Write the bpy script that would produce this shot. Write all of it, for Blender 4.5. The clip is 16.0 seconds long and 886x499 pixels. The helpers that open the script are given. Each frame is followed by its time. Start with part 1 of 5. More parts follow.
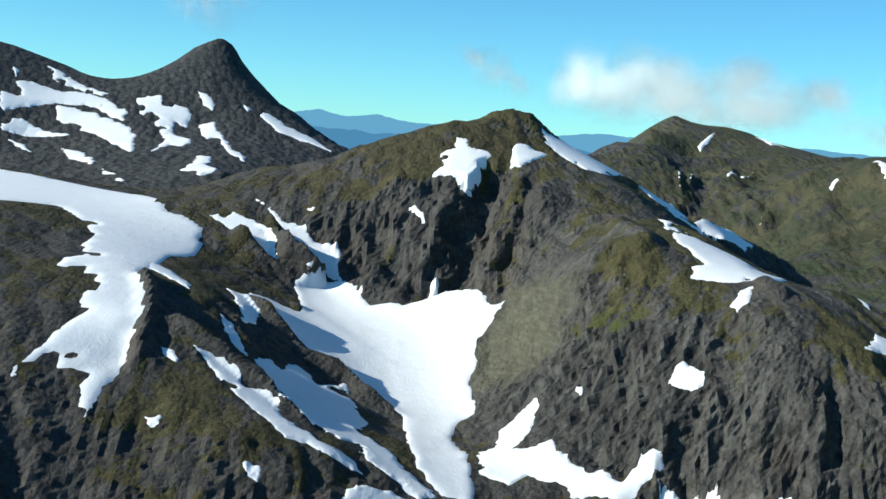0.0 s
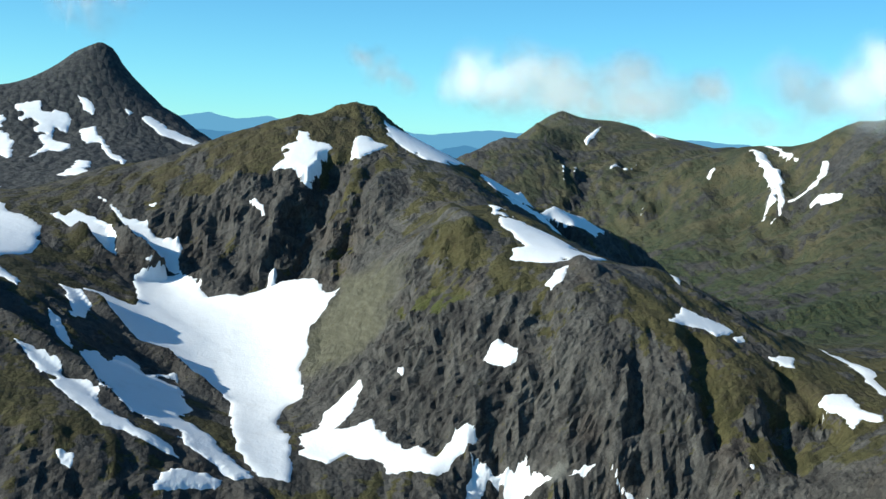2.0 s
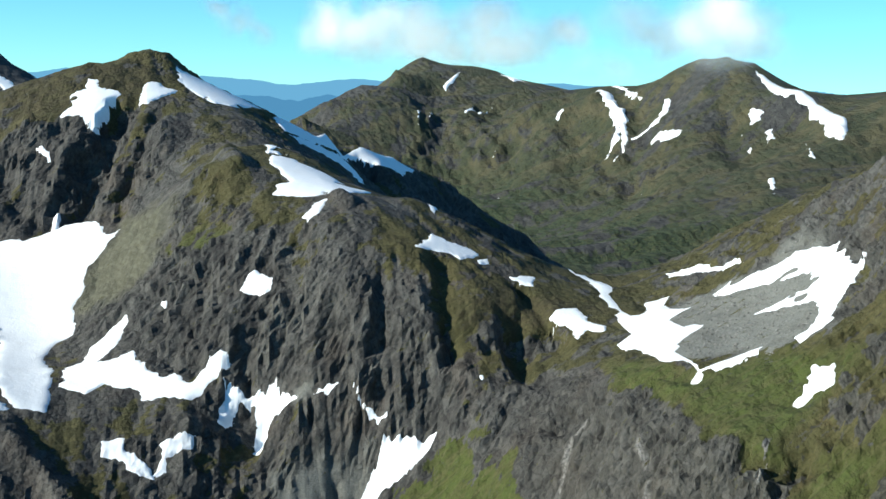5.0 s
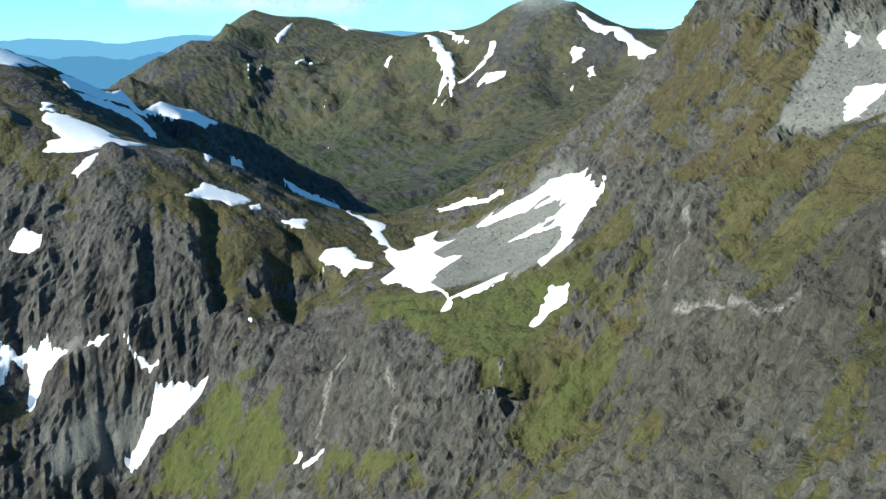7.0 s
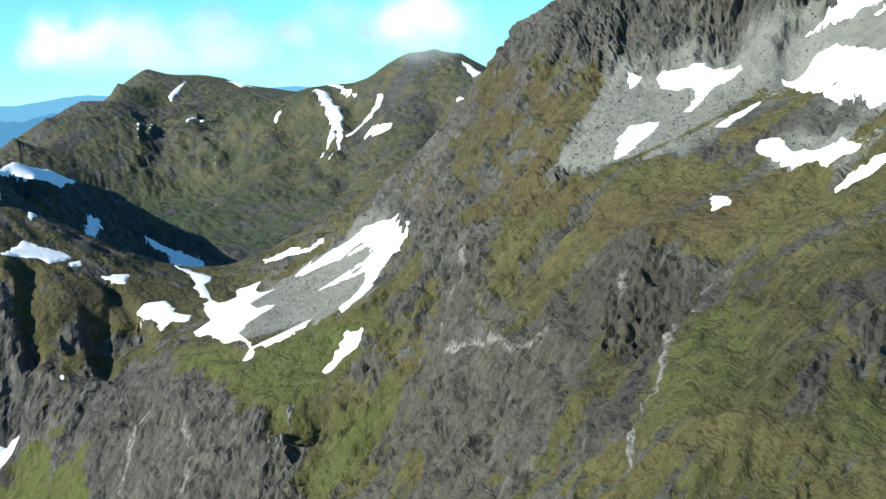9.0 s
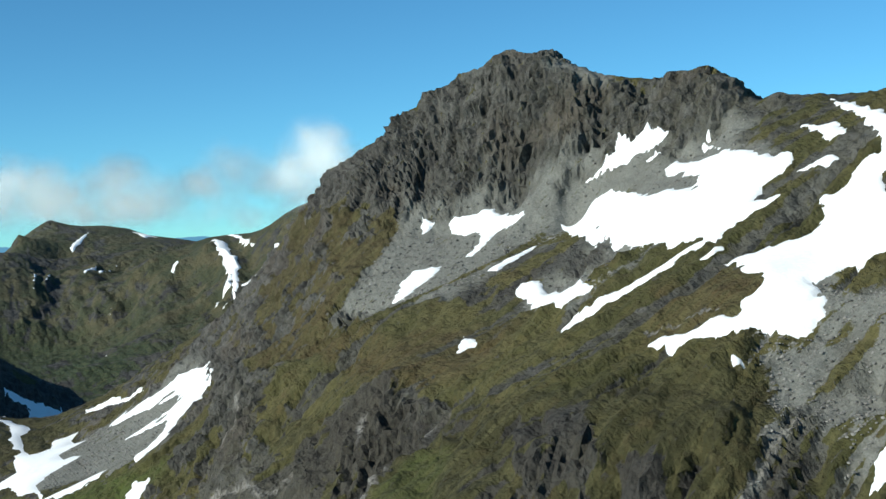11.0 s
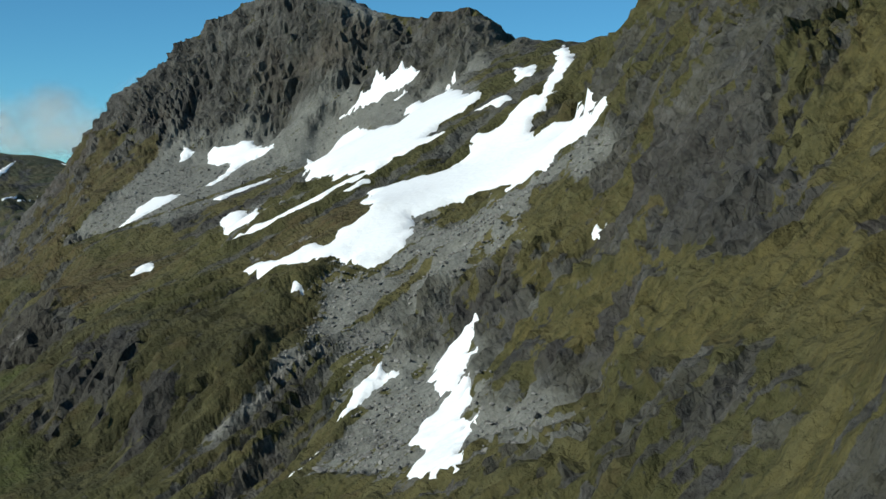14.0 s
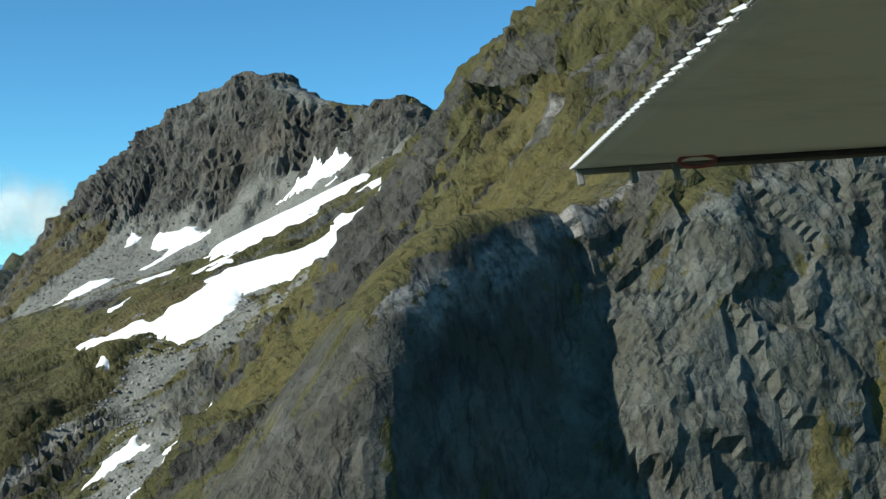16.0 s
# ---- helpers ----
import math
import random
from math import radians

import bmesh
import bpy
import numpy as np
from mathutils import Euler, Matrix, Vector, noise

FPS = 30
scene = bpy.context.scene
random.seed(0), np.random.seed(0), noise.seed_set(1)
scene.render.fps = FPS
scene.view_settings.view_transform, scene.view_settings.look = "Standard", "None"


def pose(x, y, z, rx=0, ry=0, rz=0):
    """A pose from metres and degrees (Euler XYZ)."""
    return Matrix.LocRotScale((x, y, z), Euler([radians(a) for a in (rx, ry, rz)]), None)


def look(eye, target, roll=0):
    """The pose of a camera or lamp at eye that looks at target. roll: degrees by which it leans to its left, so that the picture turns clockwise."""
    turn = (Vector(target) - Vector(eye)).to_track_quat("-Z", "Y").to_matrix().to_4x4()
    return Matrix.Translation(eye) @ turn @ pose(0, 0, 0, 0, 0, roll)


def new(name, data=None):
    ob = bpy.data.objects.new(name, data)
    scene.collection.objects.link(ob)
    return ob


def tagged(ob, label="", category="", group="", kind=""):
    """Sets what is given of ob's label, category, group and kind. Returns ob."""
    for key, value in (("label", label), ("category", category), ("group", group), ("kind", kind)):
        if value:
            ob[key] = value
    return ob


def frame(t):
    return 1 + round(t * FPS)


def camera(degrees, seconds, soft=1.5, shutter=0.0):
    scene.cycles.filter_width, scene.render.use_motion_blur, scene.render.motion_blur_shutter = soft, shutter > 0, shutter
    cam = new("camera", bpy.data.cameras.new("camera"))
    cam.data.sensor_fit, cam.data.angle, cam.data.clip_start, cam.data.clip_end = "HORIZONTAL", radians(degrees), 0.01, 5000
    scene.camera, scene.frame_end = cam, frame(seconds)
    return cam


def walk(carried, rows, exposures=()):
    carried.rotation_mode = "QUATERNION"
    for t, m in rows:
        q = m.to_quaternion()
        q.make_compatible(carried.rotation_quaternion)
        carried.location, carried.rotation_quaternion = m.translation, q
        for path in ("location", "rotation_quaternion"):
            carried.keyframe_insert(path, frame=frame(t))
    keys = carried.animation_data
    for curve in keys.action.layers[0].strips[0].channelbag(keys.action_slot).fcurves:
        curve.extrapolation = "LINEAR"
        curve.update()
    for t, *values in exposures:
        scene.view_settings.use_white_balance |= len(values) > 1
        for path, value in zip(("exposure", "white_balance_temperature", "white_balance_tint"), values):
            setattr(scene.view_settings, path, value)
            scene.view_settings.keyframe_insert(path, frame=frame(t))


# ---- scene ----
cam = camera(35.98, 16.0)
# the aircraft's straight run past the ridge: seconds, place in metres, turn in degrees
ROWS = [
    (0.0, 0.0, 0.0, 450.0, 84.693, -4.629, -1.29),
    (0.5, 13.05, -5.55, 449.02, 84.848, -4.056, -2.075),
    (1.0, 25.24, -11.3, 448.09, 84.922, -3.625, -3.274),
    (1.5, 37.76, -17.4, 447.41, 84.923, -3.398, -4.34),
    (2.0, 49.88, -23.9, 446.77, 85.007, -3.354, -5.226),
    (2.5, 62.55, -30.97, 446.12, 85.071, -3.036, -6.118),
    (3.0, 74.99, -38.82, 445.62, 84.987, -2.698, -7.234),
    (5.5, 136.35, -82.1, 442.94, 82.432, -0.845, -11.182),
    (6.0, 148.09, -89.08, 442.36, 81.785, 0.461, -12.83),
    (6.5, 160.51, -95.56, 441.31, 81.558, 0.604, -14.671),
    (7.0, 172.92, -101.81, 440.22, 81.13, 0.629, -16.164),
    (7.5, 185.69, -107.64, 439.16, 80.442, -0.024, -17.0),
    (8.0, 199.45, -113.45, 438.15, 79.751, 0.691, -17.963),
    (8.5, 213.03, -118.61, 437.44, 80.903, 1.105, -18.659),
    (9.0, 227.09, -123.99, 436.32, 83.265, 2.065, -19.763),
    (9.5, 241.25, -129.77, 435.29, 85.459, 2.899, -21.127),
    (10.0, 255.8, -135.57, 434.56, 87.374, 3.18, -22.11),
    (12.5, 328.65, -166.44, 427.69, 90.229, 0.796, -24.124),
    (13.0, 344.2, -171.27, 426.02, 89.455, 0.189, -24.819),
    (13.5, 360.2, -175.62, 424.27, 87.9, -0.626, -24.772),
    (14.0, 376.07, -180.39, 422.46, 87.478, -0.981, -24.475),
    (14.5, 391.9, -185.51, 421.11, 87.374, -0.879, -24.119),
    (15.0, 407.66, -190.75, 420.2, 87.766, -0.785, -23.754),
    (15.5, 423.23, -196.42, 419.49, 89.777, -0.995, -22.82),
    (16.0, 438.39, -203.41, 418.72, 91.49, -1.287, -21.026),
]
# the film's exposure follows the share of bright snow and sky: seconds, stops
EXPOSURES = [(0.0, 0.38), (3.0, 0.45), (5.5, 0.62), (7.0, 0.8), (9.0, 0.88), (10.0, 0.58), (11.2, 0.05), (12.5, -0.48), (13.5, -0.4), (14.5, 0.0), (15.5, 0.22), (16.0, 0.4)]
walk(cam, [(t, pose(*place)) for t, *place in ROWS], EXPOSURES)
# ==== end of camera

# ---- world and sun ----
SUN_AZIMUTH, SUN_HEIGHT = -100.0, 24.5  # degrees clockwise from +y, degrees above the horizon
world = bpy.data.worlds.new("sky")
scene.world = world
world.use_nodes = True
wt = world.node_tree
sky = wt.nodes.new("ShaderNodeTexSky")
sky.sky_type = "NISHITA"
sky.sun_disc = False
sky.sun_elevation = radians(SUN_HEIGHT)
sky.sun_rotation = radians(SUN_AZIMUTH)
sky.altitude, sky.air_density, sky.dust_density, sky.ozone_density = 2600, 0.85, 0.0, 1.6
wt.nodes["Background"].inputs["Strength"].default_value = 0.105
clear = wt.nodes.new("ShaderNodeMix")  # the thin, clean mountain air takes the red out of the sky
clear.data_type, clear.blend_type = "RGBA", "MULTIPLY"
clear.inputs[0].default_value, clear.inputs[7].default_value = 1.0, (0.42, 0.95, 1.11, 1)
wt.links.new(sky.outputs["Color"], clear.inputs[6])
wt.links.new(clear.outputs[2], wt.nodes["Background"].inputs["Color"])
sun = new("sun", bpy.data.lights.new("sun", "SUN"))
sun.data.energy, sun.data.angle, sun.data.color = 5.0, radians(0.53), (1.0, 0.985, 0.88)
a, h = radians(SUN_AZIMUTH), radians(SUN_HEIGHT)
sun_dir = Vector((math.sin(a) * math.cos(h), math.cos(a) * math.cos(h), math.sin(h)))
sun.matrix_world = look((0, 0, 900), Vector((0, 0, 900)) - sun_dir)

# ---- noise, for relief and the edges of things ----
def lattice(ix, iy, iz, seed):
    n = (ix.astype(np.uint32) * np.uint32(374761393) + iy.astype(np.uint32) * np.uint32(668265263)
         + iz.astype(np.uint32) * np.uint32(2147483647) + np.uint32(seed * 144665 + 17))
    n = (n ^ (n >> np.uint32(13))) * np.uint32(1274126177)
    n = n ^ (n >> np.uint32(16))
    return n.astype(np.float64) / 4294967295.0 * 2 - 1


def value_noise(x, y, z, seed=0):
    fx, fy, fz = np.floor(x), np.floor(y), np.floor(z)
    ix, iy, iz = fx.astype(np.int64), fy.astype(np.int64), fz.astype(np.int64)
    u, v, w = x - fx, y - fy, z - fz
    u, v, w = u * u * (3 - 2 * u), v * v * (3 - 2 * v), w * w * (3 - 2 * w)
    total = 0.0
    for dx, wx in ((0, 1 - u), (1, u)):
        for dy, wy in ((0, 1 - v), (1, v)):
            for dz, wz in ((0, 1 - w), (1, w)):
                total = total + wx * wy * wz * lattice(ix + dx, iy + dy, iz + dz, seed)
    return total


def fbm(x, y, z, size, octaves=5, seed=0, gain=0.5):
    total, amp, norm = 0.0, 1.0, 0.0
    for o in range(octaves):
        k = 2.03 ** o / size
        total = total + amp * value_noise(x * k + 31.7 * o, y * k - 12.3 * o, z * k + 5.1 * o, seed + o)
        norm, amp = norm + amp, amp * gain
    return total / norm


def flat_noise(x, y, seed=0):
    fx, fy = np.floor(x), np.floor(y)
    ix, iy = fx.astype(np.int64), fy.astype(np.int64)
    u, v = x - fx, y - fy
    u, v, zero = u * u * (3 - 2 * u), v * v * (3 - 2 * v), np.zeros_like(ix)
    low = (1 - u) * lattice(ix, iy, zero, seed) + u * lattice(ix + 1, iy, zero, seed)
    return (1 - v) * low + v * ((1 - u) * lattice(ix, iy + 1, zero, seed) + u * lattice(ix + 1, iy + 1, zero, seed))


def ridged(x, y, z, size, octaves=5, seed=0, gain=0.55):
    total, amp, norm = 0.0, 1.0, 0.0
    for o in range(octaves):
        k = 2.03 ** o / size
        n = 1 - 2 * np.abs(value_noise(x * k + 17.1 * o, y * k + 9.7 * o, z * k - 3.3 * o, seed + o))
        total = total + amp * n
        norm, amp = norm + amp, amp * gain
    return total / norm


# ---- the lie of the land ----
# spot heights of the plan, landform by landform: x, y, z in metres
CIRQUE_ROCKS = [
    (206, 616, 214), (216, 643, 286), (174, 644, 274), (118, 647, 265), (159, 653, 241), (203, 666, 314), (191, 667, 298),
    (164, 673, 284), (146, 680, 287), (207, 683, 332), (112, 686, 279), (135, 694, 302), (180, 697, 328), (166, 718, 328),
    (49, 730, 277), (209, 734, 363), (103, 747, 311), (159, 749, 350), (82, 753, 298), (128, 759, 341), (201, 768, 368),
    (47, 774, 284), (59, 822, 307), (79, 825, 329), (126, 833, 388), (99, 850, 359),
]
DARK_CLIFF = [
    (467, -93, 405), (513, -90, 405), (504, -89, 409), (499, -86, 406),
    (510, -83, 417), (497, -81, 423), (517, -81, 428), (465, -73, 394), (494, -65, 414), (502, -59, 424),
    (462, -57, 393), (507, -56, 425), (469, -55, 397), (479, -55, 404), (472, -48, 404), (488, -48, 412), (470, -40, 399),
]
FAR_RANGE_LOW = [
    (1400, 2050, 330), (1700, 2100, 430), (1073, 2187, 335), (959, 2199, 303), (1500, 2200, 440), (1440, 2350, 462), (1078, 2387, 345),
    (823, 2393, 244), (1236, 2492, 374), (1390, 2500, 440), (1284, 2519, 455), (1242, 2533, 418), (971, 2582, 331), (1600, 2600, 470),
    (1032, 2614, 343), (728, 2672, 223), (1180, 2700, 470), (1850, 2700, 410), 
    (1125, 2775, 417), (1312, 2800, 492), (724, 2840, 243), (859, 2877, 335), (909, 2887, 361), 
    (1500, 2900, 430), (1006, 2966, 445), (1010, 2984, 445), (1089, 3066, 454), (1010, 3120, 440),
]
FAR_RANGE_MID = [
    (1420, 3200, 370), (1600, 3200, 380), (940, 3300, 408), (877, 3402, 377), (337, 3540, 317),
    (1250, 3600, 390), (870, 3667, 404), (432, 3694, 362), (100, 3700, 170), (1000, 3700, 425),
    (813, 3896, 416), (640, 4000, 410), (912, 4071, 477), (914, 4081, 482), (700, 4150, 455), 
    (300, 4300, 180), (823, 4340, 521), (450, 4600, 200), (820, 4620, 330), (1200, 4650, 330),
    (600, 4700, 240), (1000, 4850, 250),
]
GORGE = [
    (440, -240, 320), (520, -180, 350), (430, -140, 350), (480, -130, 372), (455, -125, 365), (505, -125, 365), (380, -60, 330),
    (400, 40, 345), (330, 80, 310), (250, 150, 230), (330, 180, 300), (160, 300, 170), (300, 300, 215), (-200, 350, 200),
    (0, 350, 170), (250, 420, 190), (-60, 540, 215), (40, 560, 215), (120, 560, 190), (200, 560, 170),
]
GORGE_WALL = [
    (418, 309, 355), (397, 314, 336), (405, 324, 346), (389, 342, 320), (377, 383, 290), (421, 385, 358), (382, 389, 298),
    (426, 402, 370), (415, 409, 344), (349, 415, 275), (412, 418, 337), (363, 423, 295), (382, 436, 311), (426, 443, 356),
    (346, 454, 303), (415, 454, 351), (437, 454, 380), (377, 465, 311), (398, 470, 327), (321, 491, 291), (304, 514, 273),
    (291, 516, 249), (357, 518, 313), (330, 526, 312), (346, 553, 312), (312, 557, 296), (280, 561, 262), (300, 572, 283),
    (407, 578, 332),
]
GRASS_BUTTRESS = [
    (438, 123, 361), (383, 135, 356), (389, 142, 361), (399, 143, 363), (431, 144, 383), (417, 146, 372), (425, 147, 373),
    (434, 150, 383), (439, 154, 387), (433, 157, 378), (363, 158, 339), (372, 162, 345), (377, 170, 351), (428, 176, 377),
    (393, 179, 360), (397, 190, 357), (420, 197, 372), (376, 238, 319), (439, 238, 371), (393, 240, 337), (396, 248, 342),
    (433, 250, 349), (424, 279, 364), (388, 282, 318), (409, 297, 346),
]
KNOB_PEAK_LOW = [
    (583, 153, 445), (690, 300, 480), (619, 346, 466), (660, 350, 480), (750, 350, 430), (639, 390, 503), (575, 392, 432),
    (568, 412, 450), (606, 412, 482), (680, 420, 470), (589, 426, 483), (573, 434, 441), (621, 439, 508),
    (610, 441, 511), (541, 452, 434), (565, 452, 465), (591, 461, 511), (537, 466, 442),
    (573, 477, 505), (700, 480, 420), (523, 482, 446), (546, 485, 458), 
    (502, 509, 445), (533, 513, 473), 
]
KNOB_PEAK_MID = [
    (590, 520, 450), (640, 520, 430), (502, 542, 429), (506, 565, 436),
    (600, 600, 410), (560, 640, 420), (520, 680, 405), (640, 700, 370),
    (560, 760, 380),
]
MAIN_PEAK_LOW = [
    (69, 887, 337), (174, 902, 397), (13, 917, 336), (-24, 934, 331), (-16, 940, 348), (171, 940, 395), (42, 949, 367),
    (-52, 951, 330), (248, 960, 359), (80, 964, 404), (-42, 973, 351), (-40, 984, 367), (165, 992, 411), (17, 1010, 412),
    (61, 1040, 430), (105, 1048, 430), (36, 1085, 452), 
    (-120, 1130, 402), (235, 1136, 388), (187, 1167, 410), (330, 1180, 300), (-10, 1230, 340),
    (190, 1230, 395), (241, 1240, 394), (282, 1249, 341), (298, 1255, 362), (278, 1281, 383),
]
MAIN_PEAK_MID = [
    (-150, 1300, 300), (100, 1300, 350), (317, 1321, 369), (344, 1326, 353), (220, 1330, 340), (120, 1350, 330), (349, 1353, 352),
    (376, 1369, 345), (416, 1385, 319), (450, 1394, 299), (483, 1403, 283), (320, 1480, 270), (420, 1520, 235),
]
NEAR_SPUR_LOW = [
    (600, -140, 400), (470, -103, 388), (476, -103, 380), (466, -102, 389), (547, -96, 398), (505, -94, 390), (515, -94, 391),
    (530, -94, 395), (488, -93, 380), (535, -92, 405), (487, -90, 404), (494, -89, 380),
    (488.0, -88.1, 410.6), (491, -87, 404), (498, -87, 384), (487.0, -86.6, 419.6), (495, -84.5, 404), 
    (496.2, -82.7, 413.8), (498, -82.5, 404), (495.2, -81.2, 422.8), (500.5, -80.1, 415.7), (580, -80, 440), (499.5, -78.6, 424.7), 
    (540, -72, 440), (620, -60, 450), (545, -55, 458), (530, -40, 456),
]
NEAR_SPUR_MID = [
    (465, -30, 392), (484, -30, 409), (514, -25, 431), (502, -20, 424), (560, -20, 470), (494, -16, 414), (515, -16, 436),
    (486, -13, 408), (503, -13, 427), (486, -4, 405), (526, -3, 451), (482, 0, 394), (472, 2, 386), (499, 2, 419),
    (537, 9, 467), (534, 14, 465), (487, 17, 399), (515, 23, 428), (479, 27, 384), (560, 30, 470), (501, 47, 402),
    (516, 51, 416), (532, 54, 437), (508, 59, 412), (650, 60, 480), (520, 61, 419), (482, 62, 384), (505, 65, 410),
    (496, 67, 395), (468, 71, 376), (455, 72, 369), (497, 72, 398), (483, 73, 385),
]
NEAR_SPUR_HIGH = [
    (478, 85, 386), (504, 87, 409), (497, 89, 404), (490, 96, 391), (545, 103, 439), (492, 104, 393),
    (482, 114, 389), (690, 160, 470), (640, 250, 478), 
]
PYRAMID_PEAK = [
    (-700, 2500, 270), (-347, 2501, 332), (-1000, 2700, 300), (-420, 2750, 350), (-800, 2900, 350), (-600, 2950, 390), (-480, 3000, 400),
    (-155, 3012, 373), (-1100, 3100, 560), (-220, 3120, 405), (-290, 3250, 440), 
    (-250, 3500, 300), (-480, 3600, 400), (-900, 3700, 400),
]
SADDLE = [
    (343, 606, 310), (409, 639, 333), (394, 669, 320), (466, 690, 375), (378, 735, 324), (457, 755, 356),
]
SNOW_BASIN_LOW = [
    (462, 115, 390), (444, 122, 379), (500, 132, 403), (481, 133, 398), (539, 135, 421), (470, 136, 390), 
    (493, 162, 408), (454, 186, 391), (454, 229, 388), (488, 242, 399), (444, 250, 372),
    (509, 261, 415), (445, 264, 375), (477, 282, 390), (479, 289, 394), (504, 290, 405), (446, 291, 387), (528, 302, 413),
    (516, 304, 408), (484, 309, 395), (490, 357, 406), (445, 362, 377), (458, 367, 389), (467, 378, 398), (442, 401, 385),
    (459, 407, 373), (490, 408, 405), (521, 413, 420), (479, 426, 403), (486, 458, 417),
]
SNOW_BASIN_MID = [
    (453, 480, 368), (445, 542, 362), (479, 568, 405), (455, 591, 367),
]
SOUTH_CLIFFS = [
    (258, 613, 276), (250, 619, 260), (226, 630, 266), (257, 634, 296), (279, 644, 300), (304, 645, 296), (233, 648, 296),
    (231, 659, 319), (319, 659, 316), (277, 662, 320), (326, 668, 320), (309, 682, 325), (315, 693, 327), (296, 714, 338),
    (266, 737, 353), (306, 745, 345), (285, 766, 358), (260, 791, 371), (230, 811, 371),
]
VALLEY_FLOOR = [
    (440, 850, 275), (430, 950, 228), (520, 1000, 215), (620, 1000, 255), (400, 1080, 240), (560, 1150, 195), (430, 1250, 205),
    (560, 1339, 190), (150, 1600, 260), (350, 1650, 230), (620, 1700, 205), (480, 1800, 200), (-150, 1900, 220), (100, 1900, 200),
    (-250, 2200, 230), (700, 2200, 195), (380, 2400, 190), (0, 2500, 200), (560, 3000, 230), (300, 3300, 180),
]
WEST_BENCH_LOW = [
    (-210, 560, 260), (-160, 560, 240), (-400, 600, 330), (-260, 620, 320), (-112, 635, 283), (-128, 637, 284), (-74, 645, 294),
    (-27, 649, 285), (-104, 660, 300), (-137, 705, 314), (-55, 716, 298), (-106, 718, 322), (-117, 719, 324), (-147, 728, 333),
    (-230, 760, 345), (-82, 767, 314), (9, 767, 283), (-146, 773, 340), (-13, 780, 287), (-109, 807, 338), (-85, 814, 325),
    (-168, 816, 350), (-240, 850, 360), (-420, 900, 380), (-260, 940, 372), (-87, 945, 341), (-141, 966, 362), (-97, 975, 359),
    (-190, 1000, 372), (-187, 1083, 376), (-195, 1094, 375), (-241, 1126, 377), (-295, 1158, 379),
]
WEST_BENCH_MID = [
    (-358, 1210, 379), (-415, 1262, 379), (-520, 1300, 330), (-260, 1380, 290), (-420, 1420, 300),
]
FAR_CREST = [
    (816, 4264, 536),     (359, 3159, 361), (439, 3391, 397), (562, 3732, 441), (692, 3988, 492), (871, 4245, 506), (982, 4255, 510), (1062, 4284, 499),
    (1095, 4224, 475), (1132, 4102, 465), (1171, 3970, 450), (1199, 3875, 436), (1214, 3741, 449), (1172, 3318, 456), (1124, 2933, 462),
    (1153, 2900, 484), (1182, 2868, 509), (1213, 2842, 524), (1264, 2801, 529), (1310, 2766, 516), (1344, 2735, 488), (1380, 2695, 459),
    (1415, 2656, 431),
]
MAIN_CREST = [
    (-39, 1102, 427), (-12, 1090, 438), (14, 1090, 446), (41, 1093, 451), (59, 1104, 455), (69, 1110, 461), (80, 1117, 465),
    (92, 1119, 462), (107, 1123, 451), (128, 1128, 437),
]
KNOB_CREST = [
    (509, 581, 452), (521, 567, 471), (532, 549, 481), (543, 531, 491), (546, 527, 498), (559, 513, 509), (571, 503, 518),
    (581, 495, 520), (587, 490, 524), (595, 483, 527), (606, 465, 524), (613, 452, 513), (621, 429, 506), (629, 411, 501),
    (634, 400, 506), (641, 380, 505), (644, 363, 498),
]
SPUR_CREST = [
    (521, 3, 453), (532, 25, 459), (552, 63, 472), (570, 92, 483), (593, 129, 494), (613, 156, 504),
]
PYRAMID_CREST = [
    (-967, 3260, 556), (-908, 3293, 537), (-823, 3334, 510), (-777, 3344, 484), (-720, 3340, 464), (-646, 3337, 475), (-590, 3314, 517),
    (-549, 3298, 557), (-529, 3290, 580), (-502, 3285, 593), (-469, 3281, 611), (-439, 3288, 593), (-406, 3301, 537), (-345, 3330, 481),
    (-278, 3217, 447),
]
CLIFF_EDGE = [
    (484.1, -90.9, 408.8), (483.1, -89.4, 417.8), (492.0, -85.4, 412.3), (491.0, -83.9, 421.3), (504.5, -77.8, 417.4), (503.5, -76.3, 427.0),
    (478.6, -93.3, 414.8), (475.8, -95.3, 412), (473.5, -97, 409), (471.8, -97.4, 405), (469, -98.2, 400), (480.3, -95, 405), (477.3, -97.2, 401),
]
SHOULDERS = [
    (748, 2912, 262), (835, 3936, 433), (1045, 2953, 420), (1204, 3859, 441), (629, 401, 491), (637, 370, 493), (642, 329, 488),
    (597, 436, 508),
]
BASIN_RIM = [
    (586.4, 351.1, 446.1), (557.2, 424.3, 440.0), (532.0, 213.3, 427.8), (482.3, 168.3, 401.7), (538.6, 135.0, 421.4), (537.8, 298.7, 429.5), (513.4, 141.9, 411.8), (545.6, 178.6, 429.2), (516.6, 282.0, 412.1), (510.2, 162.4, 417.8),
]
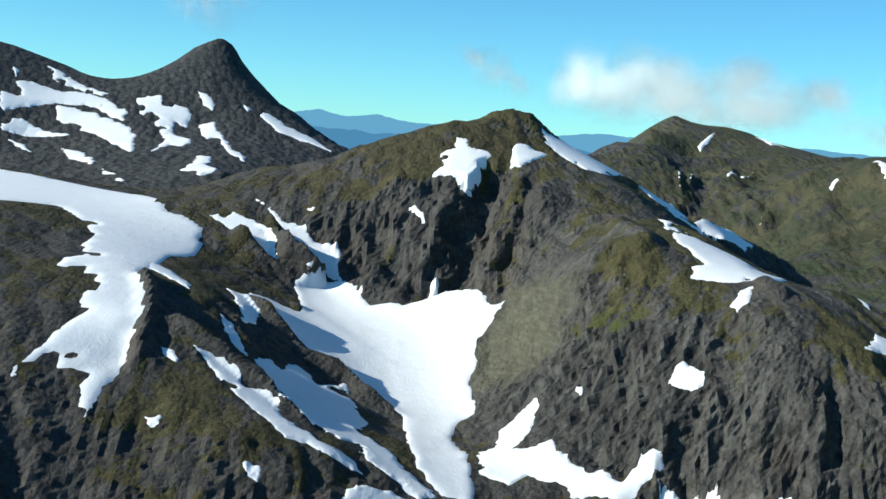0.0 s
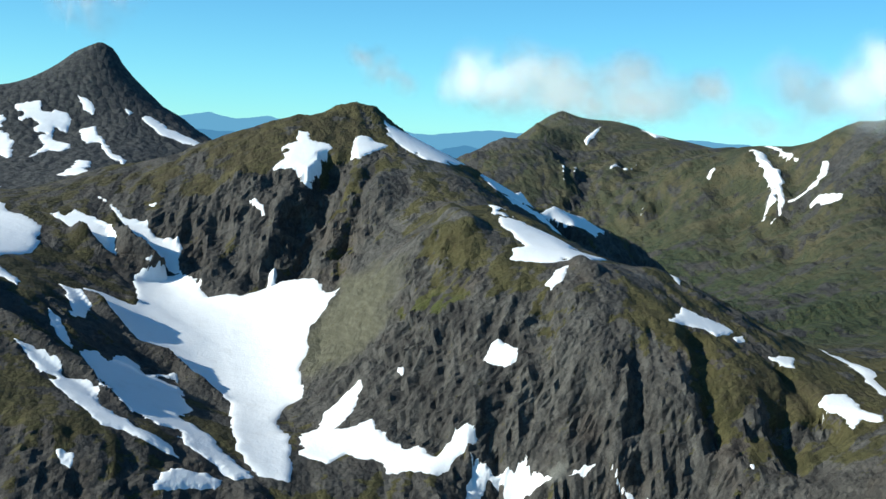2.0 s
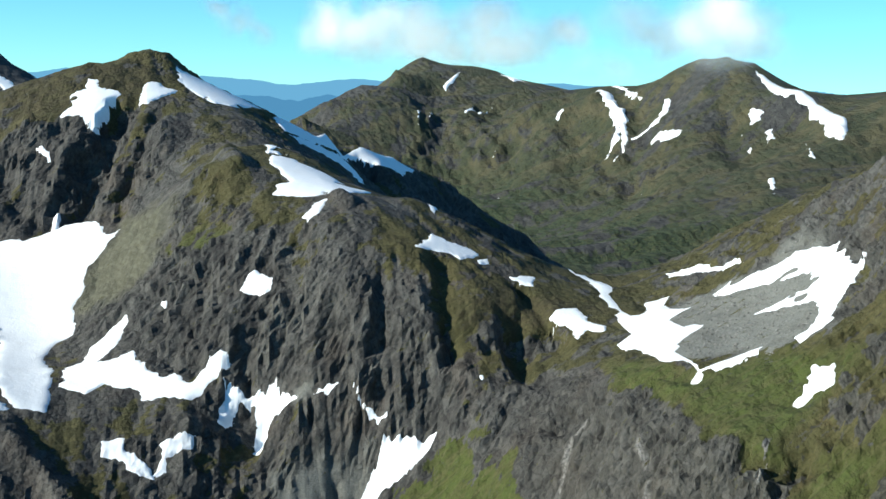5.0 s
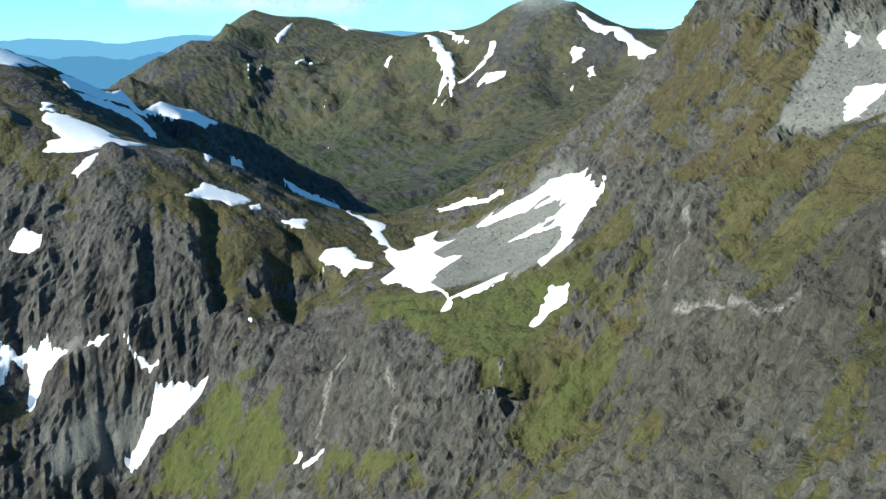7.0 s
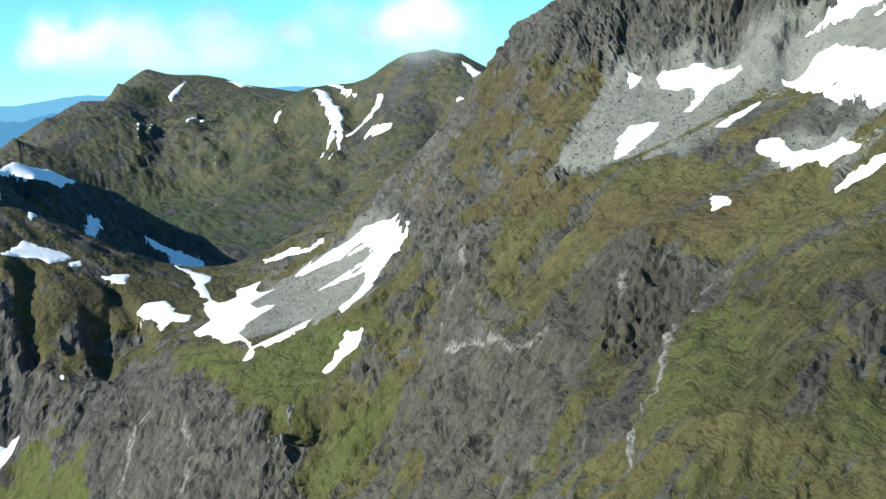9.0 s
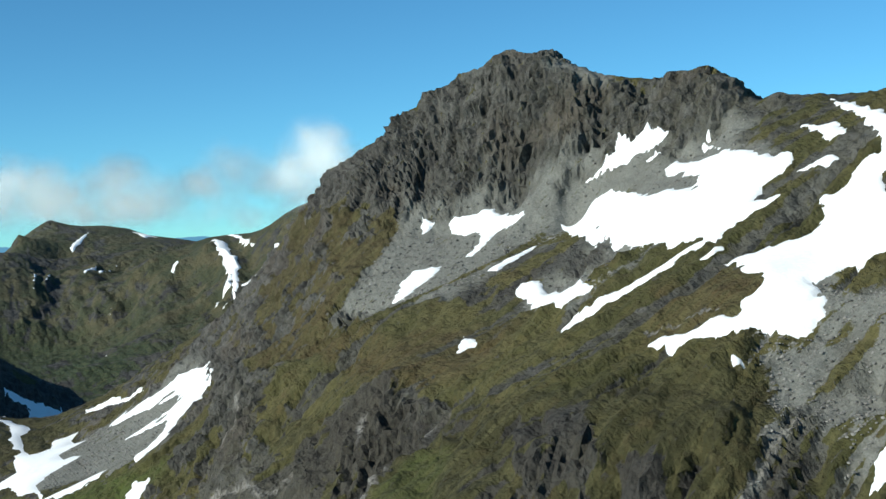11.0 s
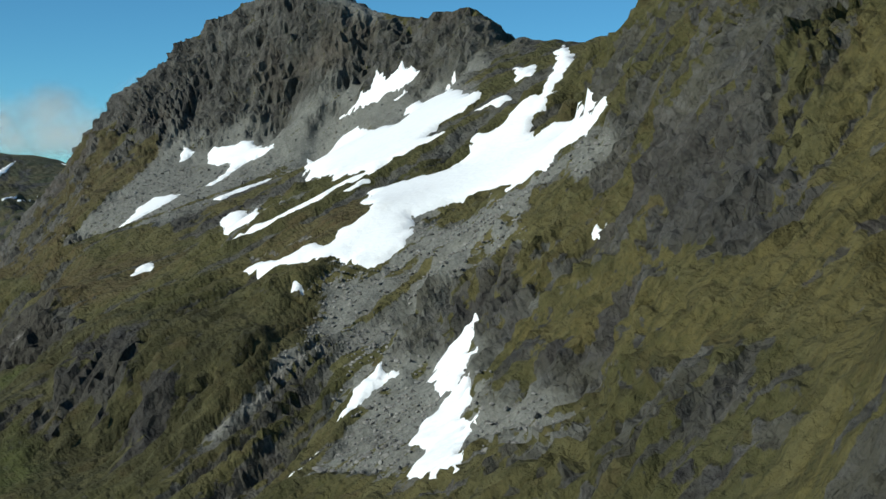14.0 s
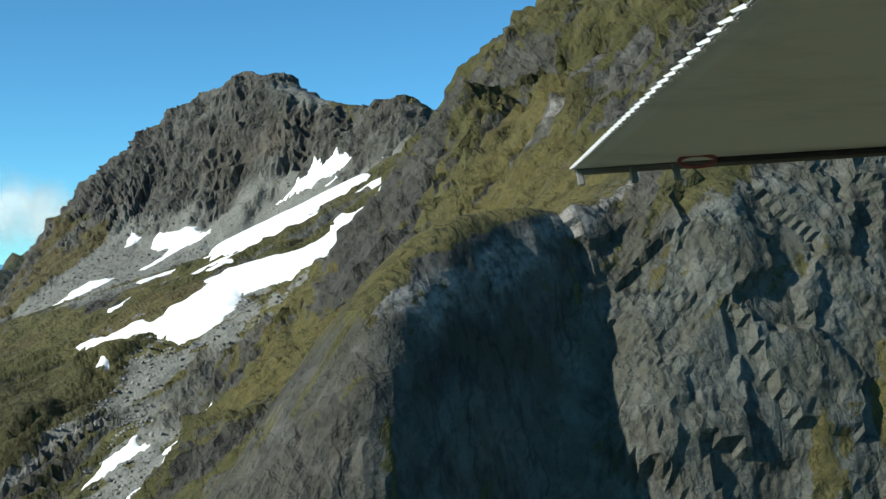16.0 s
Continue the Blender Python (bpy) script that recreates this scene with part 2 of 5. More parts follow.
LANDFORMS = (BASIN_RIM, FAR_CREST, MAIN_CREST, KNOB_CREST, SPUR_CREST, PYRAMID_CREST, CLIFF_EDGE, SHOULDERS, CIRQUE_ROCKS, DARK_CLIFF, FAR_RANGE_LOW, FAR_RANGE_MID, GORGE, GORGE_WALL, GRASS_BUTTRESS, KNOB_PEAK_LOW, KNOB_PEAK_MID, MAIN_PEAK_LOW, MAIN_PEAK_MID, NEAR_SPUR_LOW, NEAR_SPUR_MID, NEAR_SPUR_HIGH, PYRAMID_PEAK, SADDLE, SNOW_BASIN_LOW, SNOW_BASIN_MID, SOUTH_CLIFFS, VALLEY_FLOOR, WEST_BENCH_LOW, WEST_BENCH_MID)

# outlines of the snow, in plan: kind, then x, y in metres
SNOW_LIES = []
SNOW_LIES.append(("west", [-420.0, 1150.0, -331.1, 1119.1, -299.9, 1105.4, -237.3, 1070.0, -207.3, 1052.5, -187.1, 1036.9, -170.0, 990.3, -156.2, 981.9, -141.9, 965.1, -135.2, 930.9, -137.1, 907.3, -150.1, 885.2, -150.8, 859.5, -151.8, 822.3, -154.6, 799.4, -144.2, 773.4, -136.2, 727.8, -138.1, 713.3, -137.6, 689.8, -143.4, 672.5, -145.1, 657.3, -146.7, 653.1, -154.3, 668.8, -154.5, 682.6, -168.4, 680.9, -173.9, 690.2, -178.9, 678.0, -184.2, 663.0, -188.5, 670.6, -181.5, 696.4, -175.7, 711.9, -166.7, 728.4, -173.8, 744.1, -174.7, 772.7, -185.1, 801.9, -198.0, 794.2, -201.2, 812.6, -191.7, 828.7, -202.3, 857.5, -201.2, 890.3, -218.1, 921.0, -241.2, 950.7, -275.7, 935.2, -295.5, 925.6]))
SNOW_LIES.append(("west", [-157.7, 852.2, -142.5, 843.0, -123.6, 814.3, -123.4, 803.0, -139.6, 817.8, -152.8, 827.4]))
SNOW_LIES.append(("west", [-142.6, 993.0, -124.6, 1001.8, -108.7, 992.0, -94.7, 980.4, -90.5, 965.1, -85.9, 946.6, -94.3, 948.9, -107.8, 958.6, -124.5, 974.6]))
SNOW_LIES.append(("cirque", [-70.3, 932.9, -57.6, 946.2, -42.1, 948.6, -25.5, 932.7, -18.5, 908.2, -5.4, 908.4, 4.2, 903.3, 17.0, 909.4, 31.8, 912.6, 46.6, 910.3, 57.7, 897.6, 60.6, 885.9, 70.3, 886.2, 60.5, 860.5, 53.3, 846.7, 51.5, 826.4, 46.2, 803.7, 47.5, 772.0, 40.9, 765.4, 35.5, 734.3, 41.2, 716.7, 44.8, 689.2, 45.6, 659.3, 28.5, 659.6, 16.8, 678.4, 10.6, 707.2, 7.6, 759.6, -8.5, 784.0, -17.2, 788.7, -32.0, 805.3, -53.0, 806.5, -68.8, 823.8, -95.4, 866.6, -81.8, 877.3, -62.4, 869.3, -67.9, 908.6]))
SNOW_LIES.append(("chute", [-119.2, 1035.6, -103.8, 1015.1, -88.6, 995.3, -71.6, 991.5, -64.1, 981.0, -51.7, 979.5, -41.8, 972.1, -45.7, 964.4, -38.9, 946.6, -46.2, 950.9, -59.6, 963.5, -71.2, 973.2, -87.0, 984.0]))
SNOW_LIES.append(("chute", [-79.8, 760.3, -68.7, 763.5, -61.2, 754.0, -57.3, 781.5, -48.4, 775.7, -42.4, 764.3, -27.2, 786.5, -21.0, 764.6, -11.6, 733.3, -13.4, 699.8, 1.8, 693.0, 9.6, 672.7, 2.7, 660.9, -12.3, 672.2, -26.5, 667.2, -42.4, 685.3, -58.7, 700.4, -71.1, 727.9]))
SNOW_LIES.append(("chute", [-107.5, 717.7, -91.3, 716.5, -74.5, 706.3, -58.2, 695.3, -53.3, 676.5, -35.3, 669.9, -17.4, 659.1, -11.2, 651.5, -22.5, 650.7, -39.8, 655.6, -50.6, 652.3, -57.7, 664.7, -74.1, 681.0, -92.0, 701.9]))
SNOW_LIES.append(("chute", [-12.6, 680.3, 5.1, 679.3, 17.0, 666.1, 28.5, 657.2, 17.3, 649.0, 5.7, 657.9, -9.0, 664.9]))
SNOW_LIES.append(("patch", [-108.3, 853.7, -93.3, 849.8, -83.4, 827.5, -83.6, 800.8, -89.6, 794.7, -94.1, 814.0]))
SNOW_LIES.append(("chute", [-102.3, 788.0, -94.6, 782.4, -85.6, 766.5, -79.7, 746.1, -89.3, 757.3, -98.1, 772.4]))
SNOW_LIES.append(("patch", [-18.3, 635.3, -10.6, 643.4, 3.3, 646.8, 11.7, 646.6, 12.0, 639.9, -19.9, 624.0]))
SNOW_LIES.append(("summit", [17.8, 1011.4, 25.9, 1020.2, 23.4, 1036.1, 33.9, 1043.7, 36.0, 1054.3, 42.6, 1055.1, 44.8, 1042.1, 61.3, 1041.8, 62.0, 1035.5, 53.3, 1024.3, 55.3, 1015.8, 44.9, 999.3, 32.4, 1008.3]))
SNOW_LIES.append(("summit", [79.0, 1053.5, 91.3, 1059.3, 95.5, 1054.1, 105.6, 1051.6, 96.6, 1036.2, 82.7, 1019.2, 76.6, 1023.1]))
SNOW_LIES.append(("patch", [194.6, 770.6, 202.3, 773.1, 195.8, 754.1, 188.3, 747.4, 185.3, 753.0]))
SNOW_LIES.append(("patch", [152.2, 725.4, 158.1, 725.7, 166.1, 718.3, 164.7, 709.6, 161.6, 707.6, 152.0, 711.6, 147.3, 716.8]))
SNOW_LIES.append(("foot", [60.3, 739.6, 66.6, 744.9, 80.7, 754.7, 83.3, 747.8, 77.8, 729.7, 72.8, 721.1, 66.6, 715.0, 75.0, 708.3, 87.1, 713.9, 93.6, 701.2, 95.9, 692.6, 109.9, 686.8, 120.1, 675.9, 130.6, 683.8, 146.0, 680.4, 137.2, 676.7, 128.0, 668.3, 121.6, 662.5, 93.9, 667.2, 91.8, 676.3, 80.7, 681.8, 72.4, 687.5, 63.2, 677.3, 57.7, 682.2, 47.7, 686.6, 48.8, 717.2, 59.5, 722.1]))
SNOW_LIES.append(("patch", [6.9, 988.8, 13.5, 978.7, 14.6, 973.0, 9.6, 978.1, 2.9, 989.2]))
SNOW_LIES.append(("patch", [21.9, 928.3, 27.6, 928.1, 26.2, 914.6, 18.8, 910.5]))
SNOW_LIES.append(("patch", [-74.0, 1009.4, -66.2, 1006.9, -68.3, 1003.6]))
SNOW_LIES.append(("patch", [-123.8, 712.8, -113.6, 709.3, -111.0, 700.7, -117.6, 704.4]))
SNOW_LIES.append(("patch", [-118.1, 657.2, -110.7, 657.0, -110.3, 652.5, -116.0, 652.6]))
SNOW_LIES.append(("patch", [-66.6, 630.7, -58.2, 632.1, -58.6, 623.1, -62.9, 624.8]))
SNOW_LIES.append(("patch", [102.0, 747.2, 105.9, 744.5, 105.0, 740.1, 102.4, 743.7]))
SNOW_LIES.append(("ridge", [181.5, 1085.0, 210.9, 1185.1, 241.1, 1240.5, 316.8, 1317.2, 342.9, 1326.5, 323.4, 1279.2, 298.3, 1260.8, 276.6, 1266.8, 250.5, 1165.1, 231.1, 1114.4, 208.3, 1062.2, 190.9, 1038.5]))
SNOW_LIES.append(("ridge", [192.7, 1028.6, 213.6, 1071.8, 235.8, 1111.7, 256.3, 1144.8, 261.8, 1069.0, 252.9, 1038.3, 245.1, 1079.7, 226.5, 1055.7, 205.0, 1010.0]))
SNOW_LIES.append(("ridge", [169.5, 938.7, 179.9, 894.7, 191.9, 862.8, 210.1, 848.8, 219.1, 821.6, 236.2, 823.2, 212.1, 784.5, 186.9, 780.0, 169.7, 787.7, 172.0, 801.1, 179.6, 808.1, 169.9, 839.2]))
SNOW_LIES.append(("ridge", [103.9, 1093.7, 176.6, 1107.7, 155.1, 1042.1, 135.1, 1035.4, 118.2, 1050.4, 105.8, 1069.6]))
SNOW_LIES.append(("foot", [133.7, 654.2, 138.6, 666.4, 138.2, 671.3, 150.8, 668.8, 166.4, 667.7, 179.1, 644.6, 171.7, 651.9, 165.5, 656.7, 162.0, 654.7, 158.4, 638.9, 153.1, 646.9, 156.1, 658.1, 155.1, 664.3, 147.6, 665.6, 144.3, 660.9, 139.5, 652.8]))
SNOW_LIES.append(("patch", [183.7, 645.8, 188.5, 647.7, 200.8, 646.8, 195.9, 645.2]))
SNOW_LIES.append(("patch", [205.2, 644.6, 207.6, 640.2, 216.5, 636.8, 225.4, 630.6, 218.8, 631.8, 211.8, 636.9]))
SNOW_LIES.append(("patch", [74.6, 640.1, 86.0, 639.0, 87.7, 632.2, 97.7, 627.2, 102.0, 619.1, 92.3, 620.1, 83.7, 627.6, 75.2, 629.4]))
SNOW_LIES.append(("patch", [102.0, 620.4, 106.2, 628.4, 104.7, 636.4, 114.8, 638.8, 123.4, 639.9, 121.9, 633.4, 109.0, 628.4, 108.5, 622.1]))
SNOW_LIES.append(("patch", [265.4, 771.7, 345.8, 1265.6, 359.1, 1278.3, 270.9, 765.2]))
SNOW_LIES.append(("far", [826, 3953, 843, 3984, 896, 4085, 919, 4115, 876, 3995, 838, 3934]))
SNOW_LIES.append(("far", [1117, 4039, 1097, 4070, 1059, 4018, 1058, 4096, 1054, 4203]))
SNOW_LIES.append(("far", [661, 3344, 670, 3343, 648, 3235, 656, 3331]))
SNOW_LIES.append(("far", [677, 3285, 709, 3407, 702, 3351, 678, 3278]))
SNOW_LIES.append(("far", [778, 3339, 851, 3582, 818, 3396, 784, 3323]))
SNOW_LIES.append(("far", [819, 3359, 903, 3564, 924, 3568, 901, 3557, 830, 3357]))
SNOW_LIES.append(("far", [921, 2981, 947, 3001, 947, 2975, 923, 2961]))
SNOW_LIES.append(("far", [1081, 3073, 1100, 3081, 1105, 3059, 1101, 3012, 1099, 2919, 1094, 2874, 1079, 2899, 1089, 2995, 1085, 3051]))
SNOW_LIES.append(("far", [1031, 3026, 1050, 3027, 1062, 2976, 1044, 2870, 1056, 2853, 1008, 2691, 984, 2650, 1016, 2776, 1015, 2840, 1023, 2935]))
SNOW_LIES.append(("far", [977, 2725, 1015, 2795, 1018, 2763, 988, 2685]))
SNOW_LIES.append(("far", [1013, 2696, 1046, 2692, 1080, 2719, 1122, 2807, 1138, 2795, 1105, 2717, 1067, 2680, 1037, 2682, 1012, 2683]))
SNOW_LIES.append(("far", [1034, 2623, 1053, 2635, 1066, 2601, 1083, 2565, 1071, 2546, 1047, 2547, 1033, 2558]))
SNOW_LIES.append(("far", [941, 2590, 973, 2617, 998, 2676, 961, 2597]))
SNOW_LIES.append(("far", [1197, 2529, 1220, 2557, 1242, 2535, 1231, 2521, 1211, 2517]))
SNOW_LIES.append(("far", [1229, 2503, 1243, 2492, 1208, 2386, 1190, 2388]))
SNOW_LIES.append(("far", [1183, 2515, 1189, 2507, 1183, 2485, 1175, 2488]))
SNOW_LIES.append(("far", [1287, 2726, 1312, 2690, 1313, 2574, 1327, 2492, 1331, 2422, 1321, 2330, 1309, 2300, 1259, 2208, 1253, 2217, 1269, 2313, 1295, 2420, 1303, 2478, 1291, 2508, 1279, 2508, 1269, 2493, 1264, 2501, 1276, 2521, 1267, 2581, 1283, 2682]))
SNOW_LIES.append(("far", [1223, 2298, 1189, 2184, 1183, 2159, 1171, 2170]))
SNOW_LIES.append(("far", [1059, 2085, 1074, 2079, 1023, 1965, 1045, 2040]))
SNOW_LIES.append(("far", [1165, 2431, 1177, 2433, 1140, 2349]))
SNOW_LIES.append(("far", [702, 2583, 716, 2586, 710, 2570]))
SNOW_LIES.append(("far", [778, 2990, 798, 3019, 791, 3000]))
SNOW_LIES.append(("far", [937, 2616, 966, 2673, 942, 2602]))
SNOW_LIES.append(("far", [941, 2401, 944, 2384, 937, 2369]))
SNOW_LIES.append(("horn", [-877, 3057, -844, 3073, -792, 3067, -733, 3081, -663, 3052, -621, 3004, -617, 2961, -676, 3005, -717, 3021, -778, 3018, -820, 2994, -874, 2940, -895, 3005, -852, 3018]))
SNOW_LIES.append(("horn", [-845, 3186, -811, 3181, -757, 3122, -684, 3086, -693, 3071, -748, 3091, -789, 3100, -814, 3120]))
SNOW_LIES.append(("horn", [-778, 3018, -699, 2999, -600, 2940, -577, 2890, -554, 2758, -594, 2814, -645, 2881, -703, 2923, -761, 2959]))
SNOW_LIES.append(("horn", [-868, 2923, -829, 2946, -760, 2914, -706, 2891, -789, 2894, -856, 2888]))
SNOW_LIES.append(("horn", [-617, 3068, -546, 3088, -534, 3059, -502, 3058, -480, 3024, -486, 2979, -515, 2999, -508, 2933, -463, 2880, -439, 2791, -494, 2828, -520, 2759, -512, 2860, -555, 2986, -589, 2998]))
SNOW_LIES.append(("horn", [-486, 3104, -459, 3096, -439, 3067, -444, 3048, -465, 3063]))
SNOW_LIES.append(("horn", [-466, 3001, -432, 3006, -400, 2932, -365, 2819, -327, 2777, -330, 2737, -365, 2778, -408, 2907, -430, 2897]))
SNOW_LIES.append(("horn", [-419, 2520, -413, 2654, -421, 2736, -393, 2718, -347, 2500, -373, 2471]))
SNOW_LIES.append(("horn", [-349, 3091, -317, 3089, -274, 3055, -221, 3035, -171, 2971, -210, 2981, -254, 2996, -293, 3004, -331, 3056]))
SNOW_LIES.append(("horn", [-382, 3094, -361, 3084, -367, 3064]))
SNOW_LIES.append(("horn", [-711, 2822, -655, 2782, -614, 2704, -620, 2685, -680, 2746]))
SNOW_LIES.append(("horn", [-838, 2861, -790, 2837, -763, 2784, -811, 2831]))
SNOW_LIES.append(("horn", [-908, 3114, -887, 3107, -885, 3074]))
SNOW_LIES.append(("horn", [-583, 2621, -509, 2497, -510, 2455, -565, 2565]))
SNOW_LIES.append(("valley", [468.5, 1349.4, 358.4, 758.4, 365.0, 738.5, 376.0, 723.2, 366.8, 700.6, 364.7, 664.7, 371.5, 658.0, 380.4, 684.8, 395.9, 683.0, 391.3, 673.2, 394.1, 637.9, 379.5, 631.6, 378.7, 606.3, 391.7, 590.7, 377.0, 589.6, 364.5, 578.8, 358.0, 550.8, 358.9, 528.9, 373.7, 529.6, 387.2, 526.1, 394.5, 519.9, 384.5, 518.2, 372.1, 515.5, 357.4, 518.9, 348.8, 534.0, 345.4, 588.7, 340.4, 606.5, 351.4, 618.6, 354.3, 657.0, 354.9, 687.8, 359.8, 723.6, 355.5, 753.7]))
SNOW_LIES.append(("valley", [408.3, 642.9, 417.9, 645.8, 431.1, 624.3, 449.2, 609.2, 455.2, 590.9, 447.7, 580.4, 441.4, 580.7, 431.0, 596.3, 417.6, 614.6, 409.1, 629.6]))
SNOW_LIES.append(("valley", [406.3, 579.0, 417.2, 576.3, 429.3, 574.6, 440.1, 585.7, 447.3, 591.6, 449.8, 573.6, 446.6, 561.8, 444.3, 541.1, 439.3, 536.5, 421.1, 521.3, 413.3, 509.1, 399.0, 509.9, 398.3, 515.9, 406.0, 516.8, 418.7, 530.7, 420.3, 546.6, 415.5, 562.9]))
SNOW_LIES.append(("valley", [376.5, 465.8, 385.6, 473.5, 392.8, 481.6, 398.2, 471.9, 391.6, 457.2, 385.5, 462.4, 376.7, 460.4]))
SNOW_LIES.append(("valley", [403.4, 715.3, 419.0, 693.9, 431.2, 664.8, 430.2, 656.5, 419.3, 683.1, 403.9, 704.4]))
SNOW_LIES.append(("valley", [317.7, 661.3, 328.4, 668.2, 337.1, 669.6, 340.1, 653.4, 348.1, 645.0, 344.2, 635.8, 336.3, 644.0, 328.1, 636.9, 327.6, 649.1, 322.0, 653.6]))
SNOW_LIES.append(("patch", [248.6, 708.5, 257.5, 722.9, 263.3, 737.9, 270.1, 729.9, 288.4, 726.9, 289.0, 719.7, 275.5, 708.0, 269.5, 712.5]))
SNOW_LIES.append(("patch", [286.6, 714.8, 294.0, 718.8, 293.8, 713.4, 287.2, 707.7]))
SNOW_LIES.append(("patch", [303.8, 702.7, 312.6, 708.0, 321.9, 711.3, 317.3, 696.4, 309.0, 697.9]))
SNOW_LIES.append(("ridge", [410.5, 1321.1, 426.3, 1326.3, 459.6, 1342.2, 472.5, 1344.9, 340.8, 753.6, 430.7, 1318.6, 411.6, 1311.2]))
SNOW_LIES.append(("foot", [201.9, 617.6, 210.5, 620.0, 218.7, 623.4, 221.0, 627.8, 234.2, 623.0, 241.2, 618.6, 248.4, 619.4, 243.5, 613.2, 232.6, 612.7, 220.3, 613.4, 208.0, 614.4, 205.3, 616.5]))
SNOW_LIES.append(("patch", [280.5, 517.6, 290.8, 513.3, 289.1, 509.0, 282.2, 511.9]))
SNOW_LIES.append(("patch", [277.8, 522.3, 280.8, 529.0, 282.4, 525.8, 279.5, 519.3]))
SNOW_LIES.append(("patch", [271.1, 624.9, 274.1, 624.6, 273.0, 621.2]))
SNOW_LIES.append(("basin", [587.7, 403.3, 595.0, 397.5, 599.5, 395.2, 604.5, 399.4, 607.7, 396.4, 606.8, 389.1, 615.5, 375.3, 614.6, 369.2, 607.0, 374.6, 602.9, 380.6, 597.7, 385.7]))
SNOW_LIES.append(("basin", [571.5, 394.5, 581.1, 389.4, 586.0, 388.6, 590.6, 380.0, 586.9, 352.4, 565.4, 276.5, 580.6, 299.6, 600.8, 354.6, 608.7, 354.5, 597.1, 306.5, 619.2, 351.5, 611.5, 360.7, 601.4, 371.0, 602.1, 374.5, 608.1, 365.0, 621.8, 351.4, 597.3, 300.3, 580.5, 245.9, 580.8, 240.3, 572.8, 231.1, 567.1, 230.2, 563.0, 230.4, 554.1, 224.9, 557.6, 211.4, 543.0, 213.9, 537.3, 218.5, 530.3, 211.4, 532.1, 224.6, 528.5, 229.9, 524.5, 230.6, 531.5, 247.0, 529.0, 255.9, 535.9, 293.5]))
SNOW_LIES.append(("basin", [478.1, 170.8, 482.7, 170.2, 488.9, 161.1, 496.4, 156.0, 501.1, 159.6, 507.5, 159.4, 511.3, 165.0, 521.5, 195.3, 525.1, 191.1, 537.9, 183.3, 547.0, 181.3, 554.9, 189.1, 557.9, 193.0, 565.8, 193.2, 572.3, 194.1, 579.7, 191.5, 580.6, 187.9, 576.2, 189.8, 572.9, 183.2, 565.3, 171.8, 573.6, 176.1, 575.5, 163.5, 549.8, 112.6, 544.0, 95.4, 534.1, 83.0, 531.3, 82.1, 535.3, 102.4, 530.3, 109.4, 527.3, 115.0, 543.3, 143.1, 537.7, 145.4, 529.7, 149.6, 521.7, 150.4, 517.4, 150.0, 513.3, 141.6, 509.6, 134.7, 504.4, 130.9, 499.4, 130.1, 496.4, 133.7, 497.5, 141.5, 494.1, 144.5, 489.9, 147.6, 484.9, 154.8]))
SNOW_LIES.append(("patch", [518.4, 205.5, 526.8, 205.6, 527.3, 204.5, 519.7, 204.1]))
SNOW_LIES.append(("basin", [511.3, 319.8, 518.7, 330.9, 523.6, 324.9, 508.2, 259.5, 507.2, 252.1, 503.1, 256.2, 498.8, 254.7, 497.2, 259.0, 512.1, 313.1]))
SNOW_LIES.append(("basin", [527.7, 405.2, 539.4, 414.4, 545.5, 425.5, 539.1, 444.7, 543.5, 455.5, 549.3, 446.9, 561.0, 440.4, 558.0, 414.8, 562.4, 408.0, 555.7, 407.8, 549.7, 413.7, 539.7, 406.6, 530.6, 401.8]))
SNOW_LIES.append(("patch", [528.5, 455.7, 534.1, 466.3, 538.6, 459.6, 536.2, 459.0, 532.2, 456.1]))
SNOW_LIES.append(("basin", [489.5, 395.0, 501.0, 413.3, 510.2, 419.9, 519.8, 408.6, 510.0, 400.0, 501.7, 395.9, 493.0, 389.5]))
SNOW_LIES.append(("patch", [472.8, 288.2, 484.6, 309.8, 480.1, 288.5, 475.9, 287.5]))
SNOW_LIES.append(("patch", [480.1, 135.0, 482.1, 133.5, 481.9, 132.0, 479.4, 132.3]))
SNOW_LIES.append(("patch", [513.3, 50.7, 515.5, 53.3, 516.0, 49.0, 514.2, 48.8]))
SNOW_LIES.append(("gully", [481.6, 61.1, 486.3, 65.3, 492.1, 69.2, 495.3, 66.0, 492.2, 58.1, 489.4, 53.8, 482.9, 47.5, 485.3, 44.2, 483.3, 39.3, 477.4, 32.1, 475.9, 21.2, 474.5, 22.2, 469.4, 14.9, 462.9, 2.1, 463.6, 25.2, 469.5, 31.8, 471.0, 39.0, 475.8, 43.9, 481.2, 46.4, 482.3, 54.2]))
SNOW_LIES.append(("gully", [454.9, 58.0, 461.0, 65.8, 464.5, 65.9, 470.2, 73.4, 474.1, 76.6, 479.9, 78.3, 482.9, 72.5, 477.3, 72.7, 471.4, 70.6, 466.8, 67.1, 465.8, 66.0, 461.3, 63.9]))
SNOW_LIES.append(("basin", [572.8, 193.6, 578.9, 192.5, 592.6, 210.2, 646.8, 301.0, 593.3, 195.0, 587.1, 192.0, 582.0, 191.0, 574.1, 185.9]))
SNOW_LIES.append(("patch", [588.9, 230.0, 610.4, 273.7, 604.9, 243.8, 594.0, 226.5]))
SNOW_LIES.append(("patch", [571.7, 225.1, 579.2, 217.8, 578.4, 212.5, 572.2, 211.6]))
SNOW_LIES.append(("basin", [488.5, 243.4, 494.4, 237.1, 505.2, 233.6, 511.7, 227.2, 529.1, 223.7, 536.4, 221.6, 528.8, 220.5, 517.9, 220.7, 506.6, 223.1, 497.6, 228.9, 487.3, 232.9]))
